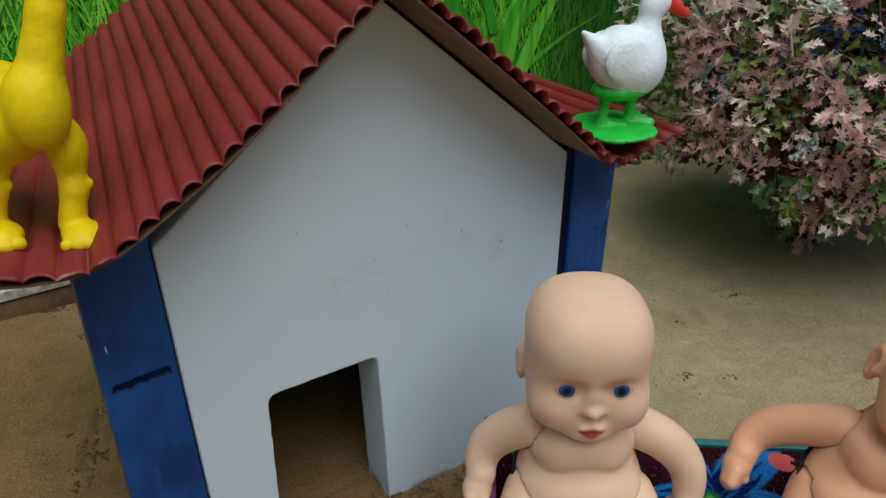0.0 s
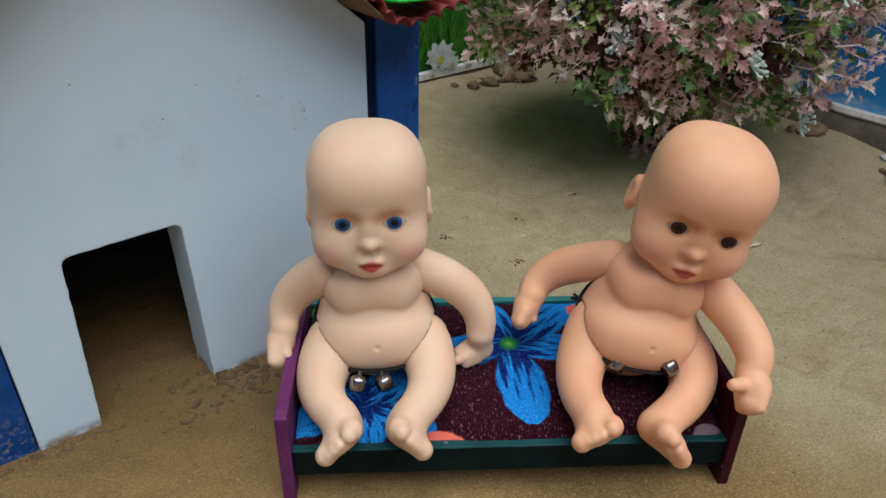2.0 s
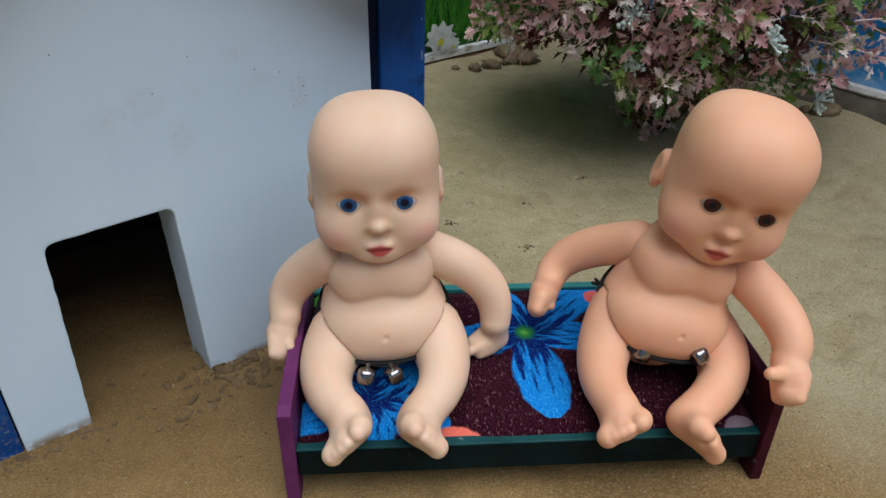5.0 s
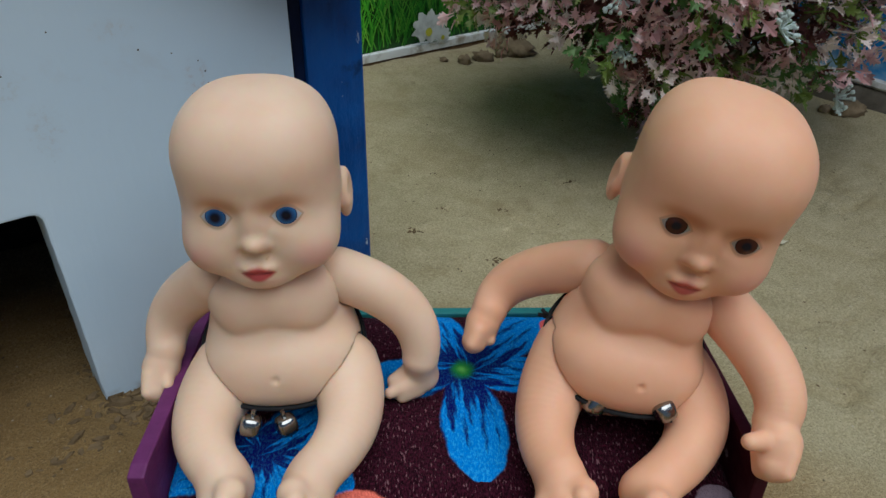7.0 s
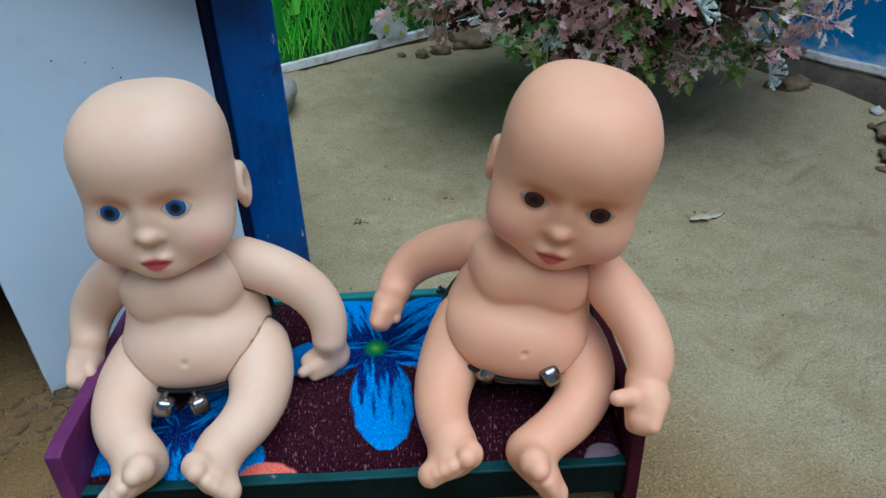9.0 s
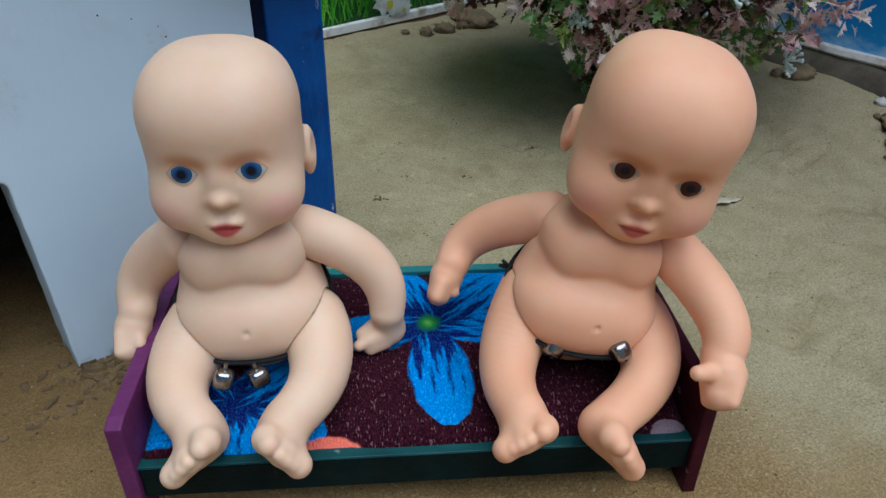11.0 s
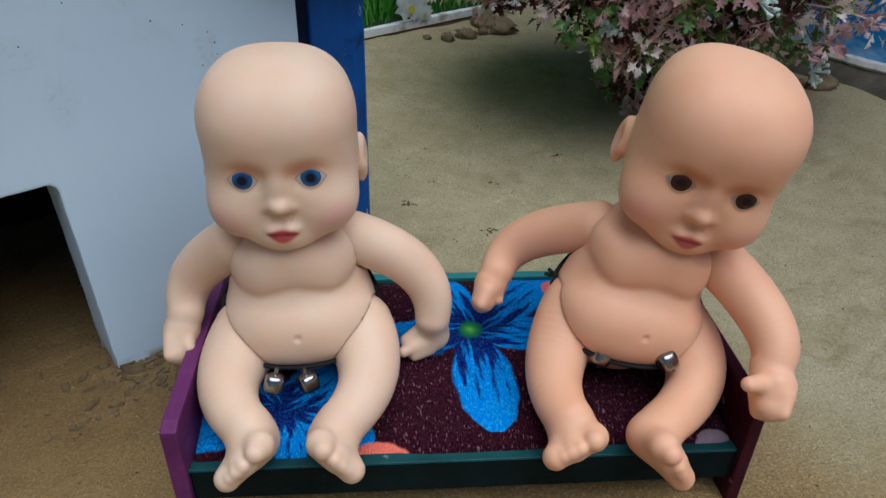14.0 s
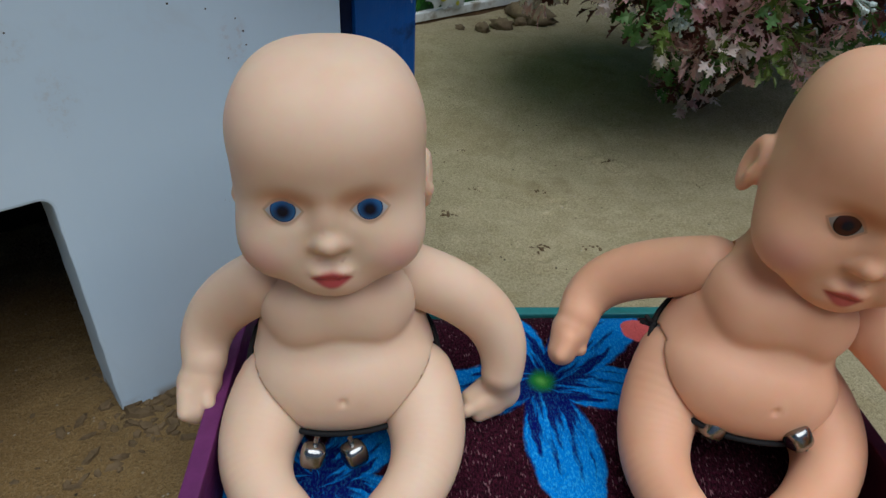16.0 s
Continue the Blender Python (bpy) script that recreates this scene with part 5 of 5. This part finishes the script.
def cord_thing(label, waist, bells):
    count = len(waist)
    cx, cy, cz = sum(waist, Vector()) / count
    root = thing("waist_cord", pose(cx, cy, cz), label, "waist cord", "cords with bells on the dolls")
    ring = [p - Vector((cx, cy, cz)) for p in waist]
    verts, faces = [], []
    for i, p in enumerate(ring):
        t = (ring[(i + 1) % count] - ring[i - 1]).normalized()
        s = t.cross(Vector((0, 0, 1))).normalized()
        u = s.cross(t)
        for j in range(6):
            b = 2 * math.pi * j / 6
            verts.append(p + (s * math.cos(b) + u * math.sin(b)) * 0.0008)
    for i in range(count):
        for j in range(6):
            faces.append((i * 6 + j, i * 6 + (j + 1) % 6, ((i + 1) % count) * 6 + (j + 1) % 6, ((i + 1) % count) * 6 + j))
    mesh_object("cord", verts, faces, CORD, root, smooth=True)
    for (bx, by, bz), turn in bells:
        bm = bmesh.new()
        bmesh.ops.create_cube(bm, size=2.0)
        bmesh.ops.subdivide_edges(bm, edges=bm.edges[:], cuts=5, use_grid_fill=True)
        for vv in bm.verts:
            d = vv.co.normalized()
            k = (abs(d.x) ** 3.4 + abs(d.y) ** 3.4 + abs(d.z) ** 3.4) ** (-1 / 3.4)
            vv.co = d * k * 0.0031
        bell = part("bell", bm, STEEL, root, "shiny nickel bell", smooth=True)
        bell.matrix_local = pose(bx - cx, by - cy, bz - cz, *turn)
        bm = bmesh.new()
        bmesh.ops.create_cone(bm, cap_ends=True, segments=10, radius1=0.0007, radius2=0.0007, depth=0.0022, matrix=Matrix.Translation((0, 0, 0.0038)))
        part("loop", bm, STEEL, bell)
        for r in (0, 90):
            bm = box_bm((-0.0018, -0.00028, -0.0034), (0.0018, 0.00028, -0.0024), 0)
            bmesh.ops.rotate(bm, cent=(0, 0, 0), matrix=Matrix.Rotation(radians(r), 3, "Z"), verts=bm.verts[:])
            part("slot", bm, SLOT, bell)
    return root


cord_thing("black cord with two nickel bells on the pale doll", WAIST1,
           [((0.0476, 0.1985, 0.0452), (-20, 15, 0)), ((0.0577, 0.1995, 0.0440), (-15, -5, 30))])
tan_cord = cord_thing("black cord with two nickel bells on the tan doll", WAIST2,
           [((0.1492, 0.1965, 0.0500), (-20, 35, 0)), ((0.1680, 0.1902, 0.0522), (-30, -15, 20))])

# the knot behind the hip, with two short ends
knot_at = max(WAIST2, key=lambda p: p.y * 0.6 - p.x)
bm = bmesh.new()
bmesh.ops.create_icosphere(bm, subdivisions=2, radius=0.0012, matrix=Matrix.Translation(knot_at))
for d in (Vector((-0.6, 0.1, 0.7)), Vector((-0.9, 0.3, 0.1))):
    q = d.to_track_quat("Z", "Y").to_matrix().to_4x4()
    bmesh.ops.create_cone(bm, cap_ends=True, segments=8, radius1=0.0008, radius2=0.0006, depth=0.003, matrix=Matrix.Translation(knot_at + d.normalized() * 0.0020) @ q)
bmesh.ops.translate(bm, vec=-tan_cord.matrix_world.translation, verts=bm.verts[:])
part("knot", bm, CORD, tan_cord, smooth=True)

# ---- artificial bush ----
bush = thing("artificial_bush", pose(0.280, 0.513, ground_height(0.280, 0.513)), "artificial bush with pink, mauve and green lobed leaves and white berries", "artificial plant")
STEM = painted("brown_stem", (0.07, 0.045, 0.02), (0.11, 0.07, 0.035), 0.7)
PINK = leaf_mat("pink_leaf", (0.93, 0.69, 0.66), (0.70, 0.31, 0.33), (0.97, 0.90, 0.86))
CREAM = leaf_mat("cream_leaf", (0.97, 0.90, 0.82), (0.90, 0.70, 0.65), (0.98, 0.96, 0.92))
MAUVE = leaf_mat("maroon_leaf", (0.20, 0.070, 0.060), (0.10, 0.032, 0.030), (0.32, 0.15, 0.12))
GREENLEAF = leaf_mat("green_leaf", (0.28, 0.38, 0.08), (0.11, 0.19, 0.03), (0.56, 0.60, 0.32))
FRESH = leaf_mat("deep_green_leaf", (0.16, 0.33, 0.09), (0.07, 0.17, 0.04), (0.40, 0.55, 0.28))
# darker copy of the green leaf: shade inside the bush put into colour
SHADE_GREEN = leaf_mat("shaded_green_leaf", (0.10, 0.16, 0.03), (0.06, 0.10, 0.02), (0.20, 0.25, 0.07))
BERRY = plain("white_berry", (0.66, 0.78, 0.74), 0.5, amount=0.15)
rb = random.Random(21)
LEAF_EDGE = ((-0.35, 0.025), (0.0, 0.05), (0.20, 0.12), (0.40, 0.46), (0.47, 0.19), (0.67, 0.37), (0.68, 0.10), (0.83, 0.15), (1.0, 0.0))


def leaf_into(verts, faces, m, size):
    """One leaf with toothed lobes towards its tip, folded along its rib."""
    base = len(verts)
    ring = list(LEAF_EDGE) + [(x, -y) for x, y in LEAF_EDGE[-2::-1]]
    for x, y in ring + [(0.36, 0.0)]:
        verts.append(m @ Vector((x * size, y * size, size * (0.30 * abs(y) - 0.20 * x * x))))
    n = len(ring)
    for i in range(n):
        faces.append((base + n, base + i, base + (i + 1) % n))


def sprig_mesh(name, material, count, size):
    verts, faces = [], []
    for i in range(count):
        turn = Matrix.Rotation(rb.uniform(0, 6.28), 4, "Z") @ Matrix.Rotation(radians(rb.uniform(-75, -15)), 4, "Y") @ Matrix.Translation((size * rb.uniform(0.4, 1.5), 0, 0)) @ Matrix.Rotation(rb.uniform(-0.7, 0.7), 4, "X")
        leaf_into(verts, faces, turn, size * rb.uniform(0.75, 1.15))
    # thin stalk
    base = len(verts)
    for z, r in ((-0.014, 0.0006), (0.004, 0.0005)):
        for k in range(3):
            verts.append(Vector((r * math.cos(k * 2.1), r * math.sin(k * 2.1), z)))
    for k in range(3):
        faces.append((base + k, base + (k + 1) % 3, base + 3 + (k + 1) % 3, base + 3 + k))
    me = bpy.data.meshes.new(name)
    me.from_pydata([tuple(p) for p in verts], [], faces)
    me.update()
    me.materials.append(material)
    return me


def berry_mesh():
    bm = bmesh.new()
    for i in range(26):
        d = Vector((rb.gauss(0, 1), rb.gauss(0, 1), rb.uniform(0.1, 1.6))).normalized()
        q = d.to_track_quat("Z", "Y").to_matrix().to_4x4()
        reach = rb.uniform(0.0055, 0.0115)
        bmesh.ops.create_cone(bm, cap_ends=True, segments=4, radius1=0.0003, radius2=0.0005, depth=reach, matrix=Matrix.Translation(d * reach * 0.5) @ q)
        bmesh.ops.create_icosphere(bm, subdivisions=1, radius=rb.uniform(0.0011, 0.0017), matrix=Matrix.Translation(d * reach))
    me = bpy.data.meshes.new("berry_sprig")
    bm.to_mesh(me)
    bm.free()
    me.materials.append(BERRY)
    return me


SPRIGS = [(sprig_mesh("leaf_sprig", m, c, s), w) for m, c, s, w in
          ((PINK, 12, 0.0078, 4), (PINK, 10, 0.0086, 3), (CREAM, 11, 0.0082, 5), (MAUVE, 12, 0.0078, 1), (GREENLEAF, 12, 0.0078, 2), (GREENLEAF, 10, 0.0084, 2), (FRESH, 11, 0.0080, 2))]
BERRIES = [berry_mesh() for _ in range(2)]
BUSH_C, BUSH_R = Vector((0.0, 0.0, 0.133)), Vector((0.138, 0.110, 0.115))


def bush_point(shell):
    while True:
        d = Vector((rb.gauss(0, 1), rb.gauss(0, 1), rb.gauss(0, 1))).normalized()
        r = shell * (1 + 0.16 * noise.noise(d * 2.3 + Vector((4, 0, 0))))
        p = BUSH_C + Vector((d.x * BUSH_R.x, d.y * BUSH_R.y, d.z * BUSH_R.z)) * r
        if p.z > 0.050 + 0.24 * max(0.0, -p.x - 0.02) + 0.10 * max(0.0, p.x - 0.05):
            return p, d


def place_sprig(me, name, p, d, scale):
    ob = new(name, me)
    ob.parent = bush
    tilt = (d + Vector((rb.gauss(0, 0.45), rb.gauss(0, 0.45), rb.gauss(0, 0.45) + 0.15))).normalized()
    ob.matrix_local = Matrix.Translation(p) @ tilt.to_track_quat("Z", "Y").to_matrix().to_4x4() @ Matrix.Rotation(rb.uniform(0, 6.28), 4, "Z") @ Matrix.Scale(scale, 4)
    return ob


pool = [me for me, w in SPRIGS for _ in range(w)]
made = 0
while made < 300:
    p, d = bush_point(rb.uniform(0.90, 1.08))
    if d.y > 0.20:
        continue
    if made < 22:  # a tuft that hangs low
        p = Vector((0.272, 0.512, 0.042)) - bush.matrix_world.translation + Vector((rb.gauss(0, 0.010), rb.gauss(0, 0.010), rb.gauss(0, 0.012)))
        d = Vector((-0.1, -0.6, -0.7))
    place_sprig(SPRIGS[2][0] if p.z > 0.165 and rb.random() < 0.4 else rb.choice(pool), "leaf_sprig", p, d, rb.uniform(0.8, 1.2))
    made += 1
# the rest of the outer sprigs, and the darker leaves within, joined
outer = {}
for i in range(430):
    p, d = bush_point(rb.uniform(0.84, 1.05))
    me = rb.choice(pool)
    tilt = (d + Vector((rb.gauss(0, 0.45), rb.gauss(0, 0.45), rb.gauss(0, 0.45) + 0.15))).normalized()
    m = np.array(Matrix.Translation(p) @ tilt.to_track_quat("Z", "Y").to_matrix().to_4x4() @ Matrix.Rotation(rb.uniform(0, 6.28), 4, "Z") @ Matrix.Scale(rb.uniform(0.75, 1.15), 4))
    co = np.empty(len(me.vertices) * 3)
    me.vertices.foreach_get("co", co)
    verts, faces = outer.setdefault(me.materials[0].name, ([], []))
    base = len(verts)
    verts += (co.reshape(-1, 3) @ m[:3, :3].T + m[:3, 3]).tolist()
    faces += [tuple(base + k for k in q.vertices) for q in me.polygons]
for key, (verts, faces) in outer.items():
    mesh_object("outer_foliage", verts, faces, bpy.data.materials[key], bush)["kind"] = "stuff"
for material, count in ((MAUVE, 900), (SHADE_GREEN, 600), (PINK, 160)):
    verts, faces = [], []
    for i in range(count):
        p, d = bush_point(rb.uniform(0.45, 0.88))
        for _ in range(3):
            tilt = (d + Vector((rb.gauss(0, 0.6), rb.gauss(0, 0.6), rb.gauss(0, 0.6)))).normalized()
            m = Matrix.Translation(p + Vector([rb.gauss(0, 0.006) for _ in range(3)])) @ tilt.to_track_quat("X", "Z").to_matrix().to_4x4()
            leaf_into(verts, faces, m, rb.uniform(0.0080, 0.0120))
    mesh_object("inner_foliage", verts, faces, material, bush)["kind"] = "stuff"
for x, y, z in ((0.364, 0.446, 0.056), (0.296, 0.408, 0.107), (0.221, 0.430, 0.092), (0.212, 0.418, 0.122), (0.165, 0.470, 0.150), (0.205, 0.420, 0.200),
                (0.345, 0.410, 0.150), (0.262, 0.395, 0.175), (0.325, 0.405, 0.185), (0.365, 0.430, 0.190), (0.310, 0.420, 0.215)):
    p = Vector((x, y, z)) - bush.matrix_world.translation
    place_sprig(rb.choice(BERRIES), "berry_sprig", p, (p - BUSH_C).normalized(), 1.0)
# stems
for i in range(16):
    p, d = bush_point(0.7)
    if i < 3:
        p = Vector((rb.uniform(-0.02, 0.02), rb.uniform(-0.02, 0.02), 0.12))
    a, b = Vector((0, 0, -0.006)), p
    q = (b - a).to_track_quat("Z", "Y").to_matrix().to_4x4()
    bm = bmesh.new()
    bmesh.ops.create_cone(bm, cap_ends=True, segments=7, radius1=0.0035 if i < 3 else 0.002, radius2=0.0009, depth=(b - a).length, matrix=Matrix.Translation((a + b) / 2) @ q)
    part("stem", bm, STEM, bush, smooth=True)
